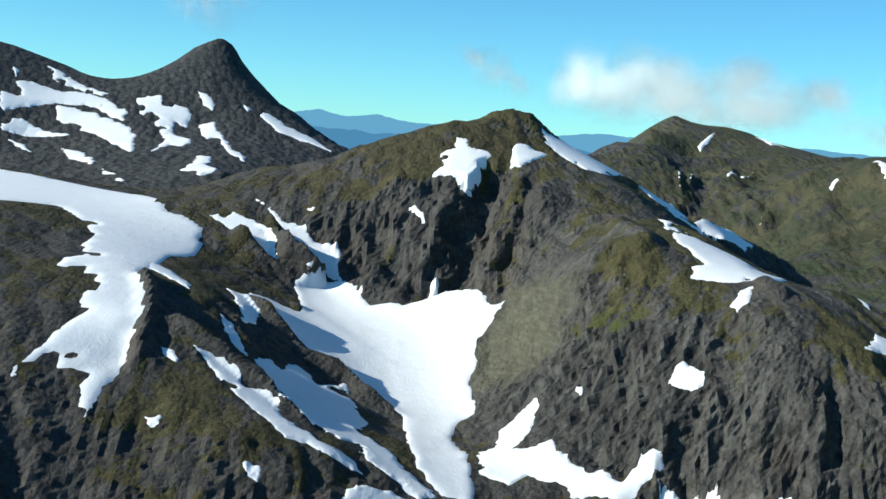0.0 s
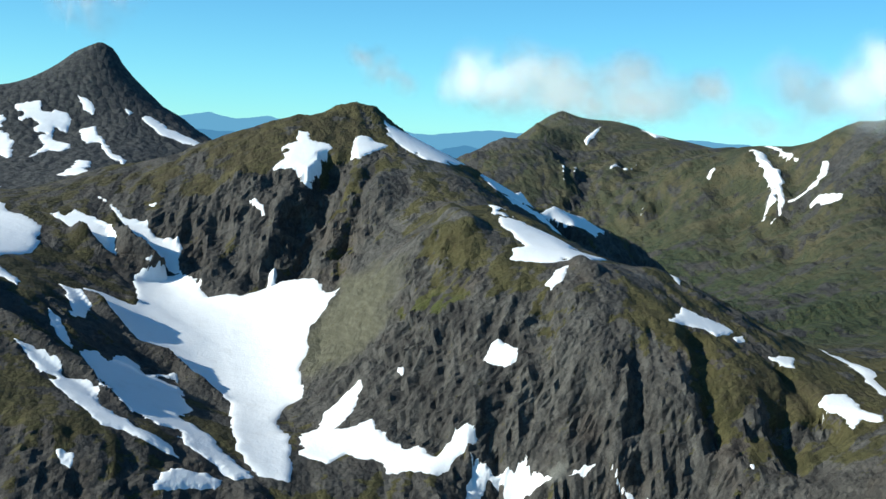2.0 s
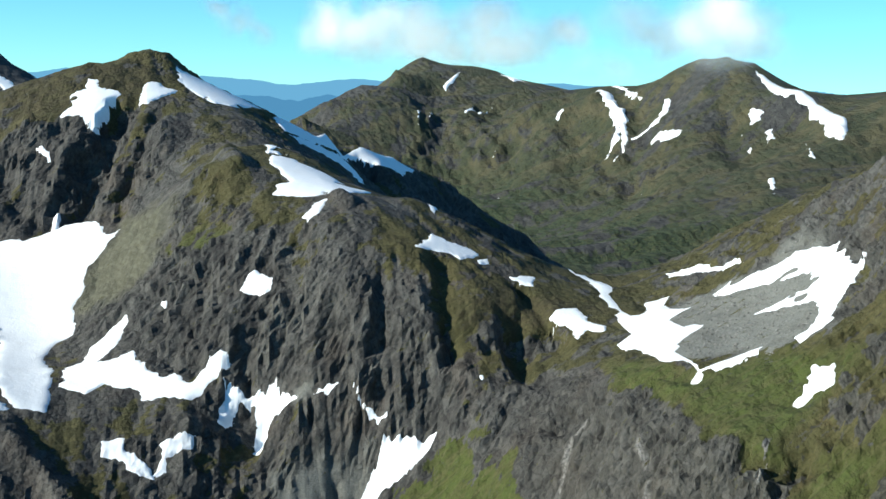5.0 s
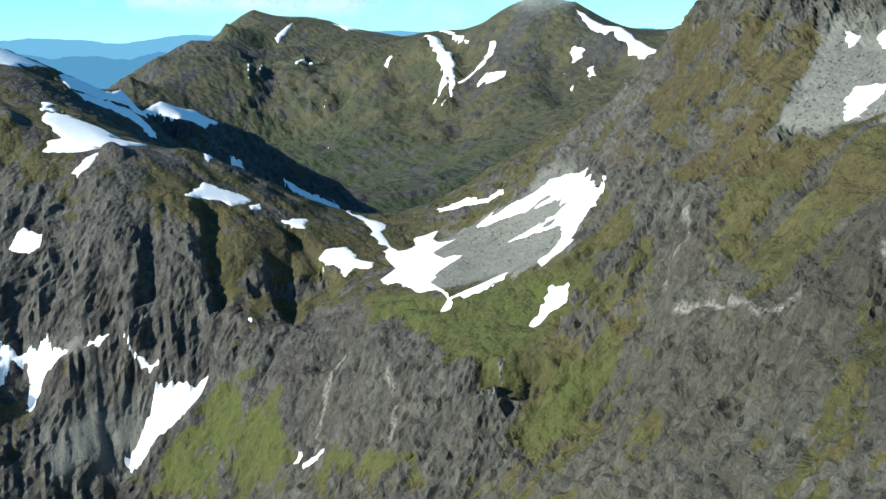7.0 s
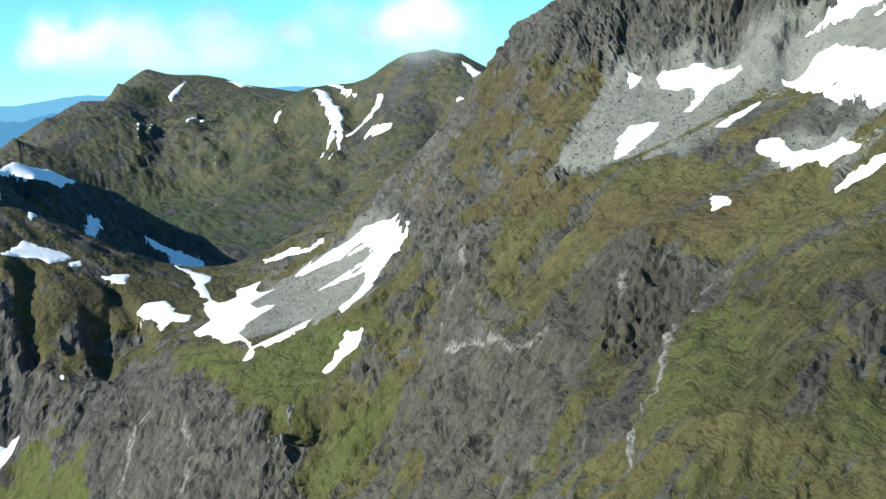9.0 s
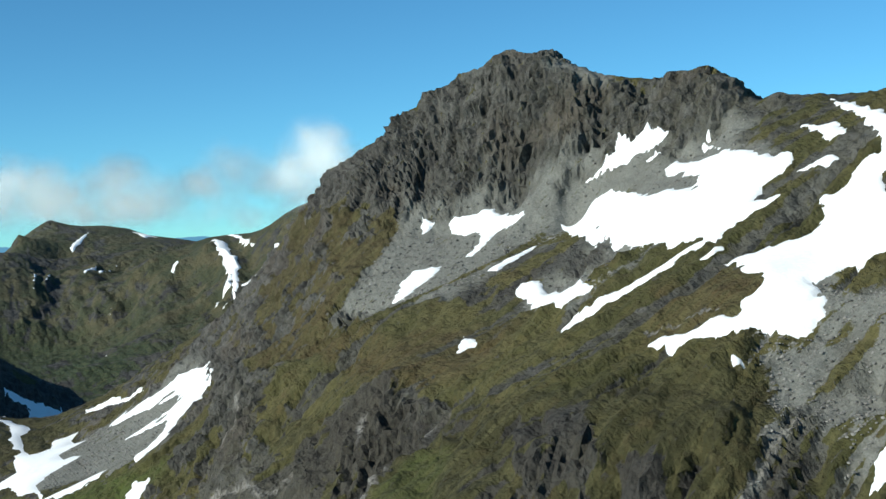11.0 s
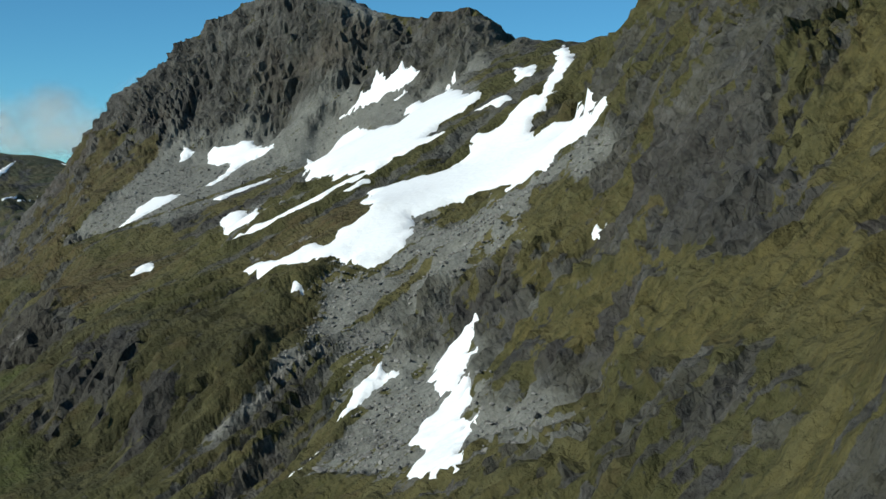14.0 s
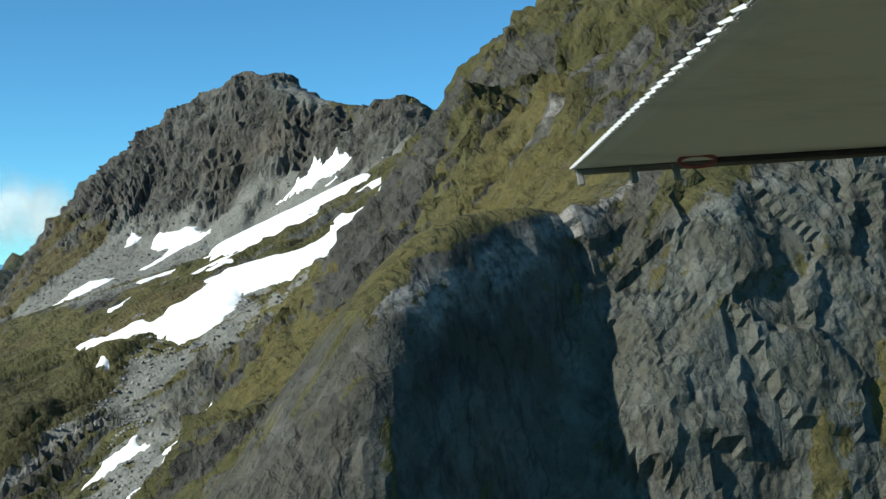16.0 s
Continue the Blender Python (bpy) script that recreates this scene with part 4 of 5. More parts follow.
for kind, flat in ZONES:
    poly = np.array(flat, float).reshape(-1, 2)
    soft = float(np.interp(poly[:, 1].mean(), (-100, 100, 700), (3, 6, 12)))
    if kind == "cliff":
        soft = 2.0
    lo, hi = poly.min(0) - 2 * soft, poly.max(0) + 2 * soft
    near = np.where((fx > lo[0]) & (fx < hi[0]) & (fy > lo[1]) & (fy < hi[1]))[0]
    deep = inside(poly, fx[near], fy[near]) + soft * (0.9 * n8[near] + 0.5 * n30[near]) * (kind != "cliff")
    zone[kind][near] = np.maximum(zone[kind][near], np.clip(0.5 + deep / soft, 0, 1))
turfy = np.maximum.reduce([zone["grass"], zone["brown"], zone["green"], zone["straw"]])
bare = np.maximum.reduce([zone["rock"], zone["dark"], zone["slab"], zone["pale_rock"], zone["gravel"]])
push *= 1 - 0.28 * turfy * (1 - bare)
push *= 1 - 0.65 * np.maximum(zone["scree"], zone["fan"])
push *= 1 - 0.2 * zone["slab"]
px, py, pz = (np.stack([fx, fy, base], 1) + normal * push[:, None]).T


def grid_mesh(name, x, y, z, nx, ny):
    idx = np.arange(nx * ny).reshape(ny, nx)
    quads = np.stack([idx[:-1, :-1], idx[:-1, 1:], idx[1:, 1:], idx[1:, :-1]], -1).reshape(-1, 4)
    me = bpy.data.meshes.new(name)
    me.vertices.add(nx * ny)
    me.vertices.foreach_set("co", np.stack([x, y, z], 1).ravel())
    me.loops.add(quads.size)
    me.loops.foreach_set("vertex_index", quads.ravel())
    me.polygons.add(len(quads))
    me.polygons.foreach_set("loop_start", np.arange(0, quads.size, 4))
    me.polygons.foreach_set("loop_total", np.full(len(quads), 4))
    me.update()
    return me


ground_mesh = grid_mesh("ground", px, py, pz, NX, NY)
ground = tagged(new("ground", ground_mesh), "steep alpine mountainside of grey rock, scree and tussock grass", "mountain", kind="structure")

# what grows and lies where: grass on the gentler ground, scree below the walls
def blobs(rows):
    """Soft patches: (x, y, length, width, turn in degrees)."""
    out = np.zeros(len(fx))
    for x, y, a, b, turn in rows:
        c, s = math.cos(radians(turn)), math.sin(radians(turn))
        u, v = ((fx - x) * c + (fy - y) * s) / a, (-(fx - x) * s + (fy - y) * c) / b
        out = np.maximum(out, np.clip(1.6 - 1.4 * np.hypot(u, v), 0, 1))
    return out


SCREE = [(545, 410, 80, 45, 35), (505, 395, 60, 20, 75), (560, 310, 100, 40, 40), (590, 430, 60, 30, 30), (530, 460, 60, 18, 35),
         (535, 110, 75, 22, 25), (500, 80, 70, 18, 70), (480, 60, 60, 20, 80), (400, 560, 60, 28, 60), (380, 500, 45, 16, 70), (430, 600, 50, 24, 60),
         (200, 640, 40, 22, 0), (500, 135, 40, 16, 40), (606, 330, 50, 22, 60), (478, 20, 45, 9, 75)]
GREEN = [(950, 2350, 160, 60, 20)]
pale, frayed = np.zeros(len(fx)), 1.3 * fbm(fx, fy, base, 5, 3, 131)
for line in PALE_LINES:
    pts_ = np.array(line, float).reshape(-1, 2)
    wide = 0.7 if pts_[0, 1] < 60 else 0.9
    for (ax, ay), (bx, by) in zip(pts_, pts_[1:]):
        ex, ey = bx - ax, by - ay
        k = np.clip(((fx - ax) * ex + (fy - ay) * ey) / (ex * ex + ey * ey + 1e-9), 0, 1)
        off = np.hypot(fx - ax - k * ex, fy - ay - k * ey) + frayed
        pale = np.maximum(pale, np.clip(1.5 - off / wide, 0, 1))
east = np.clip((fx - 270) / 110, 0, 1) * np.clip((760 - fy) / 120, 0, 1)
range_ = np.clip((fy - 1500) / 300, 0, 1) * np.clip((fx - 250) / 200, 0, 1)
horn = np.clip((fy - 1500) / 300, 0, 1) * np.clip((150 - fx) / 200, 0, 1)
tops = np.clip((base - 330) / 60, 0, 1) * np.clip((1200 - fy) / 100, 0, 1) * np.clip((fy - 560) / 60, 0, 1)
ledge = np.clip((slope - 0.55) / 0.7, 0, 1.3)
green = np.maximum(blobs(GREEN), zone["green"])
streaks = fbm(qx * 0.3, qy * 0.35, bed, 9, 3, 107)
rubble = blobs(SCREE)
scree = np.clip(rubble * 1.7 + 0.6 * n30 + 0.3 * n8 - 0.2 * bands - 0.12 * runnels - 0.35, 0, 1) * np.clip((1.25 - slope) / 0.3, 0, 1) * np.clip(1.3 - 0.5 * green, 0, 1)
west_ = np.clip((120 - fx) / 200, 0, 1)
knob = np.clip(1.5 - np.hypot((fx - 625) / 75, (fy - 430) / 130), 0, 1)
scree *= 1 - 0.85 * np.maximum(turfy, np.maximum(bare, zone["cliff"]))
scree = np.maximum(scree, zone["scree"] * np.clip(0.9 + 0.5 * n8, 0, 1))
lined = np.clip((520 - fy) / 200, 0, 1)
meadow = np.clip((330 - fy) / 120, 0, 1) * np.clip((fx - 400) / 60, 0, 1) * np.clip((fy + 100) / 20, 0, 1)
grass = 0.26 + 0.26 * meadow - 0.4 * knob - 0.12 * west_ + 0.34 * east + 0.2 * range_ - 0.8 * horn + 0.10 * tops + 0.85 * green - 0.60 * ledge + (0.7 - 0.2 * lined - 0.25 * near_slope) * n30 + (0.5 - 0.3 * lined - 0.1 * near_slope) * n8 + 0.3 * streaks + (0.18 + 0.17 * lined + 0.2 * near_slope) * runnels + (0.2 + 0.2 * lined + 0.3 * near_slope) * bands - 0.12 * np.clip(push / size, -2, 4) * (0.4 + steep)
grass -= 0.35 * crevice
grass += 0.45 * turfy - 0.5 * bare + 0.3 * zone["slab"] + 0.15 * zone["dark"] * (fy < 330) + 0.25 * zone["straw"] - 0.4 * zone["cliff"]
grass = np.clip((grass - 0.55 * scree - 0.16) / 0.3, 0, 1) * (1 - 0.9 * pale) * (1 - zone["fan"]) * (1 - 0.75 * zone["scree"])
for key, values in (("grass", grass), ("scree", scree), ("green", green * np.interp(fy, (150, 350), (0.55, 1.0))), ("cliff", zone["cliff"]), ("brown", zone["brown"]), ("darker_ground", zone["darker_ground"]), ("straw", zone["straw"]), ("dark", zone["dark"]), ("slab", zone["slab"]), ("fan", zone["fan"]), ("gravel", np.maximum(zone["gravel"], 0.7 * zone["pale_rock"])), ("pale", pale), ("forest", np.clip((300 - base) / 80 + 0.5 * n30, 0, 1) * range_), ("haze_shade", np.clip(horn + 0.55 * range_, 0, 1)), ("range", range_), ("remote", np.clip((fy - 350) / 250, 0, 1)), ("west", np.clip((120 - fx) / 200 + 0.3 * n30, 0, 1) * np.clip((1500 - fy) / 200, 0, 1)), ("runnel", 0.5 + 0.2 * runnels), ("band", 0.5 + 0.2 * bands)):
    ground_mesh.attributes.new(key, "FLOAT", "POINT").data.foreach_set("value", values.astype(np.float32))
# broken rock: every facet catches the light by itself; turf and scree are smooth
soft_ground = np.maximum(np.maximum(grass, scree), 0.8 * np.maximum(zone["fan"], range_)).reshape(NY, NX)
ground_mesh.polygons.foreach_set("use_smooth", (soft_ground[:-1, :-1] > 0.6).ravel())


# ---- materials ----
class Nodes:
    """A short hand for building a node material."""

    def __init__(self, name):
        self.mat = bpy.data.materials.new(name)
        self.mat.use_nodes = True
        self.t = self.mat.node_tree
        self.bsdf = self.t.nodes["Principled BSDF"]
        self.where = self.t.nodes.new("ShaderNodeTexCoord").outputs["Object"]

    def link(self, a, b):
        self.t.links.new(a, b)

    def put(self, socket, value):
        if isinstance(value, bpy.types.NodeSocket):
            self.link(value, socket)
        elif isinstance(value, tuple) and len(value) == 3 and socket.type == "RGBA":
            socket.default_value = (*value, 1)
        else:
            socket.default_value = value

    def noise(self, metres, detail=6, rough=0.6, stretch=None, warp=0.0):
        n = self.t.nodes.new("ShaderNodeTexNoise")
        n.inputs["Scale"].default_value, n.inputs["Detail"].default_value = 1 / metres, detail
        n.inputs["Roughness"].default_value, n.inputs["Distortion"].default_value = rough, warp
        v = self.where
        if stretch:
            m = self.t.nodes.new("ShaderNodeMapping")
            m.vector_type = "TEXTURE"  # turned first, then drawn out
            m.inputs["Scale"].default_value, m.inputs["Rotation"].default_value = [1 / s for s in stretch[0]], [radians(a) for a in stretch[1]]
            self.link(v, m.inputs["Vector"])
            v = m.outputs["Vector"]
        self.link(v, n.inputs["Vector"])
        return n.outputs["Fac"]

    def cells(self, metres, stretch, warp=0.25):
        """Broken blocks: distance into each block, and a number of its own."""
        n = self.t.nodes.new("ShaderNodeTexNoise")
        n.inputs["Scale"].default_value, n.inputs["Detail"].default_value = 0.45 / metres, 3
        self.link(self.where, n.inputs["Vector"])
        bend = self.t.nodes.new("ShaderNodeVectorMath")
        bend.operation = "MULTIPLY_ADD"
        bend.inputs[1].default_value = [warp * metres * 4] * 3
        self.link(n.outputs["Color"], bend.inputs[0]), self.link(self.where, bend.inputs[2])
        m = self.t.nodes.new("ShaderNodeMapping")
        m.vector_type = "TEXTURE"
        m.inputs["Scale"].default_value, m.inputs["Rotation"].default_value = [1 / s for s in stretch[0]], [radians(a) for a in stretch[1]]
        self.link(bend.outputs[0], m.inputs["Vector"])
        v = self.t.nodes.new("ShaderNodeTexVoronoi")
        v.inputs["Scale"].default_value = 1 / metres
        self.link(m.outputs["Vector"], v.inputs["Vector"])
        split = self.t.nodes.new("ShaderNodeSeparateColor")
        self.link(v.outputs["Color"], split.inputs[0])
        return v.outputs["Distance"], split.outputs[0]

    def ramp(self, fac, a, b, low=0.0, high=1.0):
        r = self.t.nodes.new("ShaderNodeMapRange")
        r.interpolation_type = "SMOOTHSTEP"
        for key, value in (("Value", fac), ("From Min", a), ("From Max", b), ("To Min", low), ("To Max", high)):
            self.put(r.inputs[key], value)
        return r.outputs["Result"]

    def mix(self, fac, a, b, how="MIX"):
        m = self.t.nodes.new("ShaderNodeMix")
        m.data_type, m.blend_type = "RGBA", how
        self.put(m.inputs[0], fac), self.put(m.inputs[6], a), self.put(m.inputs[7], b)
        return m.outputs[2]

    def math(self, op, a, b=0.0):
        m = self.t.nodes.new("ShaderNodeMath")
        m.operation = op
        self.put(m.inputs[0], a), self.put(m.inputs[1], b)
        return m.outputs[0]

    def attr(self, key):
        n = self.t.nodes.new("ShaderNodeAttribute")
        n.attribute_name = key
        return n.outputs["Fac"]

    def bump(self, height, metres, strength=1.0, on=None):
        n = self.t.nodes.new("ShaderNodeBump")
        n.inputs["Distance"].default_value = metres
        self.put(n.inputs["Strength"], strength)
        self.link(height, n.inputs["Height"])
        if on:
            self.link(on, n.inputs["Normal"])
        return n.outputs["Normal"]

    def done(self, color, rough=0.9, normal=None, **more):
        self.put(self.bsdf.inputs["Base Color"], color)
        self.put(self.bsdf.inputs["Roughness"], rough)
        if normal:
            self.link(normal, self.bsdf.inputs["Normal"])
        for key, value in more.items():
            self.put(self.bsdf.inputs[key.replace("_", " ")], value)
        return self.mat


def mountain_material():
    m = Nodes("mountain")
    broad, patch, grain = m.noise(45, 6, 0.6), m.noise(11, 8, 0.65), m.noise(1.6, 8, 0.7)
    beds = m.noise(7, 7, 0.65, ((0.25, 0.55, 1.6), (35, 0, 0)), 0.6)
    turned = [math.degrees(a) for a in Vector((-0.78, -0.10, -0.62)).to_track_quat("X", "Z").to_euler()]
    falls = m.noise(3.2, 6, 0.62, ((0.07, 1.0, 1.0), turned))
    lines_ = m.noise(1.1, 5, 0.6, ((0.05, 1.0, 1.0), turned))
    streak = m.noise(6, 6, 0.65, ((1.5, 1.5, 0.12), (0, 0, 0)), 0.4)
    blocks_, tone = m.cells(8, ((1.0, 0.55, 0.9), (35, 0, 15)))
    crags, hue = m.cells(17, ((1.0, 0.6, 0.8), (35, 0, 15)), 0.2)
    blocks_ = m.math("ADD", blocks_, m.math("MULTIPLY", m.attr("remote"), m.math("SUBTRACT", crags, blocks_)))
    tone = m.math("ADD", tone, m.math("MULTIPLY", m.attr("remote"), m.math("SUBTRACT", hue, tone)))
    chips, shade = m.cells(3.0, ((1.0, 0.6, 0.8), (30, 10, 0)))
    rock = m.mix(m.ramp(m.math("ADD", patch, m.math("MULTIPLY", tone, 0.3)), 0.45, 0.85), (0.052, 0.054, 0.050), (0.130, 0.130, 0.116))
    rock = m.mix(m.ramp(beds, 0.48, 0.68, 0.0, 0.5), rock, (0.170, 0.170, 0.154))
    rock = m.mix(m.ramp(shade, 0.5, 1.0, 0.0, 0.4), rock, (0.182, 0.182, 0.166))
    rock = m.mix(m.ramp(shade, 0.0, 0.35, 0.45, 0.0), rock, (0.045, 0.044, 0.043))
    rock = m.mix(m.ramp(streak, 0.5, 0.7, 0.0, 0.5), rock, (0.046, 0.046, 0.048))
    # hollows of the runnels darkened, their shade put into the colour
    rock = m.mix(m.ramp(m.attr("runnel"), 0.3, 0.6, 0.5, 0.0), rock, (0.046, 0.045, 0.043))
    rock = m.mix(m.ramp(falls, 0.5, 0.66, 0.0, 0.5), rock, (0.160, 0.160, 0.142))
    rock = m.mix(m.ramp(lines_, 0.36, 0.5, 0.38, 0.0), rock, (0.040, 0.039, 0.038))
    # edges between blocks darkened: crevice shade put into the colour
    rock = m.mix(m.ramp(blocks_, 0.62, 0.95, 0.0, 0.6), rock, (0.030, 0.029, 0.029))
    rock = m.mix(m.ramp(broad, 0.5, 0.72, 0.0, 0.45), rock, (0.125, 0.096, 0.068))
    rock = m.mix(m.math("MULTIPLY", m.attr("west"), 0.45), rock, (0.048, 0.046, 0.045))
    rock = m.mix(m.math("MULTIPLY", m.attr("cliff"), m.ramp(patch, 0.3, 0.6, 0.4, 0.8)), rock, (0.165, 0.180, 0.160))
    rock = m.mix(m.math("MULTIPLY", m.math("SUBTRACT", 1.0, m.attr("remote")), m.ramp(m.noise(5, 6, 0.65), 0.36, 0.6, 0.1, 0.7)), rock, (0.068, 0.066, 0.045))  # lichen
    rock = m.mix(m.math("MULTIPLY", m.attr("slab"), 0.6), rock, m.mix(m.ramp(falls, 0.4, 0.62), (0.048, 0.046, 0.037), (0.096, 0.090, 0.071)))
    rock = m.mix(m.math("MULTIPLY", m.attr("dark"), 0.55), rock, (0.046, 0.045, 0.044))
    rock = m.mix(m.math("MULTIPLY", m.attr("gravel"), 0.6), rock, m.mix(shade, (0.046, 0.045, 0.039), (0.112, 0.107, 0.092)))
    # over these zones rock here and turf below turn darker and browner
    rock = m.mix(m.math("MULTIPLY", m.attr("darker_ground"), 0.5), rock, (0.042, 0.039, 0.033))
    rock = m.mix(m.math("MULTIPLY", m.attr("remote"), 0.28), rock, (0.044, 0.041, 0.037))
    # cracks, also sunk in the bump; their darkness is put into the colour
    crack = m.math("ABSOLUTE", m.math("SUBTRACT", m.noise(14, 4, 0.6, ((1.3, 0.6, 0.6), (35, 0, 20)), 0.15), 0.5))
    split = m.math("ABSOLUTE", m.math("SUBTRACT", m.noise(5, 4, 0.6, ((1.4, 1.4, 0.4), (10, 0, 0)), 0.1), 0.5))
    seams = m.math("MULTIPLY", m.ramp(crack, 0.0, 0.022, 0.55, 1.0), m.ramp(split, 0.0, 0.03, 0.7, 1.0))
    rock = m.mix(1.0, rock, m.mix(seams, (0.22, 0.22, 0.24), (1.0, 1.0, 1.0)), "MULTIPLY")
    rock = m.mix(m.math("MULTIPLY", m.attr("pale"), m.ramp(grain, 0.35, 0.6, 0.0, 0.85)), rock, (0.30, 0.29, 0.265))
    stones = m.noise(0.9, 6, 0.75)
    scree = m.mix(m.ramp(stones, 0.3, 0.7), (0.112, 0.117, 0.103), (0.205, 0.210, 0.188))
    ground_ = m.mix(m.attr("scree"), rock, scree)
    ground_ = m.mix(m.math("MULTIPLY", m.attr("fan"), 0.85), ground_, m.mix(m.ramp(m.noise(3, 6, 0.6, ((0.3, 0.3, 1.5), (0, 0, 0))), 0.4, 0.65), (0.094, 0.094, 0.062), (0.132, 0.130, 0.090)))
    rock = ground_
    # far peaks: dark rock, with their shade and blue haze put into the colour
    ground_ = m.mix(m.math("MULTIPLY", m.attr("haze_shade"), 0.92), rock, m.mix(m.ramp(patch, 0.35, 0.7), (0.026, 0.031, 0.037), (0.074, 0.078, 0.074)))
    tuft = m.noise(2.2, 8, 0.7)
    turf = m.mix(m.ramp(broad, 0.38, 0.64), (0.064, 0.064, 0.024), (0.104, 0.094, 0.038))
    turf = m.mix(m.ramp(patch, 0.5, 0.74, 0.0, 0.7), turf, (0.086, 0.062, 0.030))
    turf = m.mix(m.attr("west"), turf, m.mix(m.ramp(patch, 0.4, 0.65), (0.040, 0.040, 0.018), (0.075, 0.064, 0.032)))
    turf = m.mix(m.math("MULTIPLY", m.attr("remote"), 0.5), turf, (0.046, 0.042, 0.022))
    turf = m.mix(m.math("MULTIPLY", m.attr("brown"), m.ramp(patch, 0.3, 0.65, 0.35, 0.9)), turf, m.mix(m.attr("remote"), (0.092, 0.068, 0.032), (0.060, 0.051, 0.030)))
    turf = m.mix(m.math("MULTIPLY", m.attr("straw"), m.ramp(falls, 0.38, 0.6, 0.2, 0.85)), turf, (0.128, 0.108, 0.038))
    turf = m.mix(m.math("MULTIPLY", m.attr("darker_ground"), m.ramp(patch, 0.35, 0.65, 0.85, 0.35)), turf, (0.036, 0.034, 0.017))
    turf = m.mix(m.math("MULTIPLY", m.attr("green"), m.ramp(patch, 0.3, 0.6, 0.5, 1.0)), turf, m.mix(m.ramp(tuft, 0.4, 0.65), (0.060, 0.080, 0.022), (0.098, 0.122, 0.032)))
    turf = m.mix(m.attr("range"), turf, m.mix(m.ramp(m.noise(60, 6, 0.6), 0.4, 0.62), (0.044, 0.056, 0.036), (0.094, 0.088, 0.054)))
    turf = m.mix(m.attr("forest"), turf, m.mix(m.ramp(m.noise(7, 5, 0.7), 0.35, 0.65), (0.020, 0.038, 0.027), (0.054, 0.078, 0.038)))
    turf = m.mix(m.ramp(falls, 0.48, 0.64, 0.0, 0.55), turf, (0.114, 0.108, 0.050))
    turf = m.mix(m.ramp(lines_, 0.35, 0.5, 0.55, 0.0), turf, (0.040, 0.040, 0.018))
    turf = m.mix(m.ramp(tuft, 0.45, 0.7, 0.0, 0.55), turf, (0.036, 0.038, 0.016))
    cover = m.ramp(m.math("ADD", m.attr("grass"), m.math("MULTIPLY", m.math("SUBTRACT", m.math("ADD", m.math("ADD", tuft, m.math("MULTIPLY", patch, 0.6)), m.math("MULTIPLY", falls, 2.0)), 1.8), 1.4)), 0.42, 0.58)
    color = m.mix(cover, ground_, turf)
    heave = m.math("ADD", m.math("MULTIPLY", patch, 0.7), m.math("ADD", m.math("MULTIPLY", beds, 0.5), m.math("ADD", m.math("MULTIPLY", grain, 0.12), m.math("MULTIPLY", seams, 0.08))))
    heave = m.math("SUBTRACT", heave, m.math("ADD", m.math("MULTIPLY", blocks_, m.math("ADD", 0.55, m.math("MULTIPLY", m.attr("remote"), 0.9))), m.math("MULTIPLY", chips, 0.22)))
    heave = m.math("MULTIPLY", heave, m.ramp(m.attr("scree"), 0.2, 0.9, 1.0, 0.25))
    bits, _ = m.cells(1.1, ((1.0, 0.55, 0.75), (35, 0, 15)))
    relief = m.bump(bits, 0.5, m.math("MULTIPLY", m.ramp(m.attr("remote"), 0.0, 0.8, 0.7, 0.0), m.ramp(m.attr("scree"), 0.2, 0.9, 1.0, 0.3)), m.bump(heave, 4.0, 1.0))
    relief = m.bump(m.noise(34, 7, 0.68), 14.0, m.math("MULTIPLY", m.attr("range"), 0.8), relief)
    relief = m.bump(stones, 0.5, 0.6, relief)
    return m.done(color, 0.92, relief, Specular_IOR_Level=0.2)


def snow_material():
    m = Nodes("old_snow")
    dirt, cups = m.noise(14, 6, 0.6), m.noise(1.3, 4, 0.55)
    color = m.mix(m.ramp(dirt, 0.5, 0.75, 0.0, 0.35), (0.85, 0.885, 0.90), (0.72, 0.73, 0.71))
    return m.done(color, 0.75, m.bump(m.math("ADD", cups, m.math("MULTIPLY", m.noise(9, 3), 2.0)), 0.35, 0.5), Specular_IOR_Level=0.3)


MOUNTAIN, SNOW = mountain_material(), snow_material()
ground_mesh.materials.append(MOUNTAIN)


# ---- snow ----
from mathutils.bvhtree import BVHTree

bpy.context.view_layer.update()
ground_tree = BVHTree.FromObject(ground, bpy.context.evaluated_depsgraph_get())


def drop(x, y):
    """Heights of the ground under the points."""
    out = np.empty(len(x))
    for i in range(len(x)):
        hit = ground_tree.ray_cast(Vector((x[i], y[i], 1200)), Vector((0, 0, -1)))
        out[i] = hit[0].z if hit[0] else 0
    return out


SNOW_WORDS = {
    "west": ("snow_field", "wide white snowfield draped over a rocky bench"),
    "cirque": ("snow_field", "large heart-shaped snowfield filling the cirque floor"),
    "chute": ("snow_strip", "narrow snow chute between dark rock ribs"),
    "summit": ("snow_patch", "bright snow patch just below the rocky summit"),
    "ridge": ("snow_strip", "long bluish snow drift along the ridge crest"),
    "foot": ("snow_field", "ragged snow remnant at the foot of the cliffs"),
    "valley": ("snow_field", "ragged snowfield on grey scree at the pass"),
    "basin": ("snow_field", "bright snowfield on grey scree in the basin"),
    "gully": ("snow_strip", "steep snow tongue lying in a scree gully"),
    "horn": ("snow_field", "streaky snow on the dark pyramid mountain"),
    "far": ("snow_strip", "thin snow streak in a distant mountain gully"),
    "patch": ("snow_patch", "small melting snow patch among rocks and grass"),
}


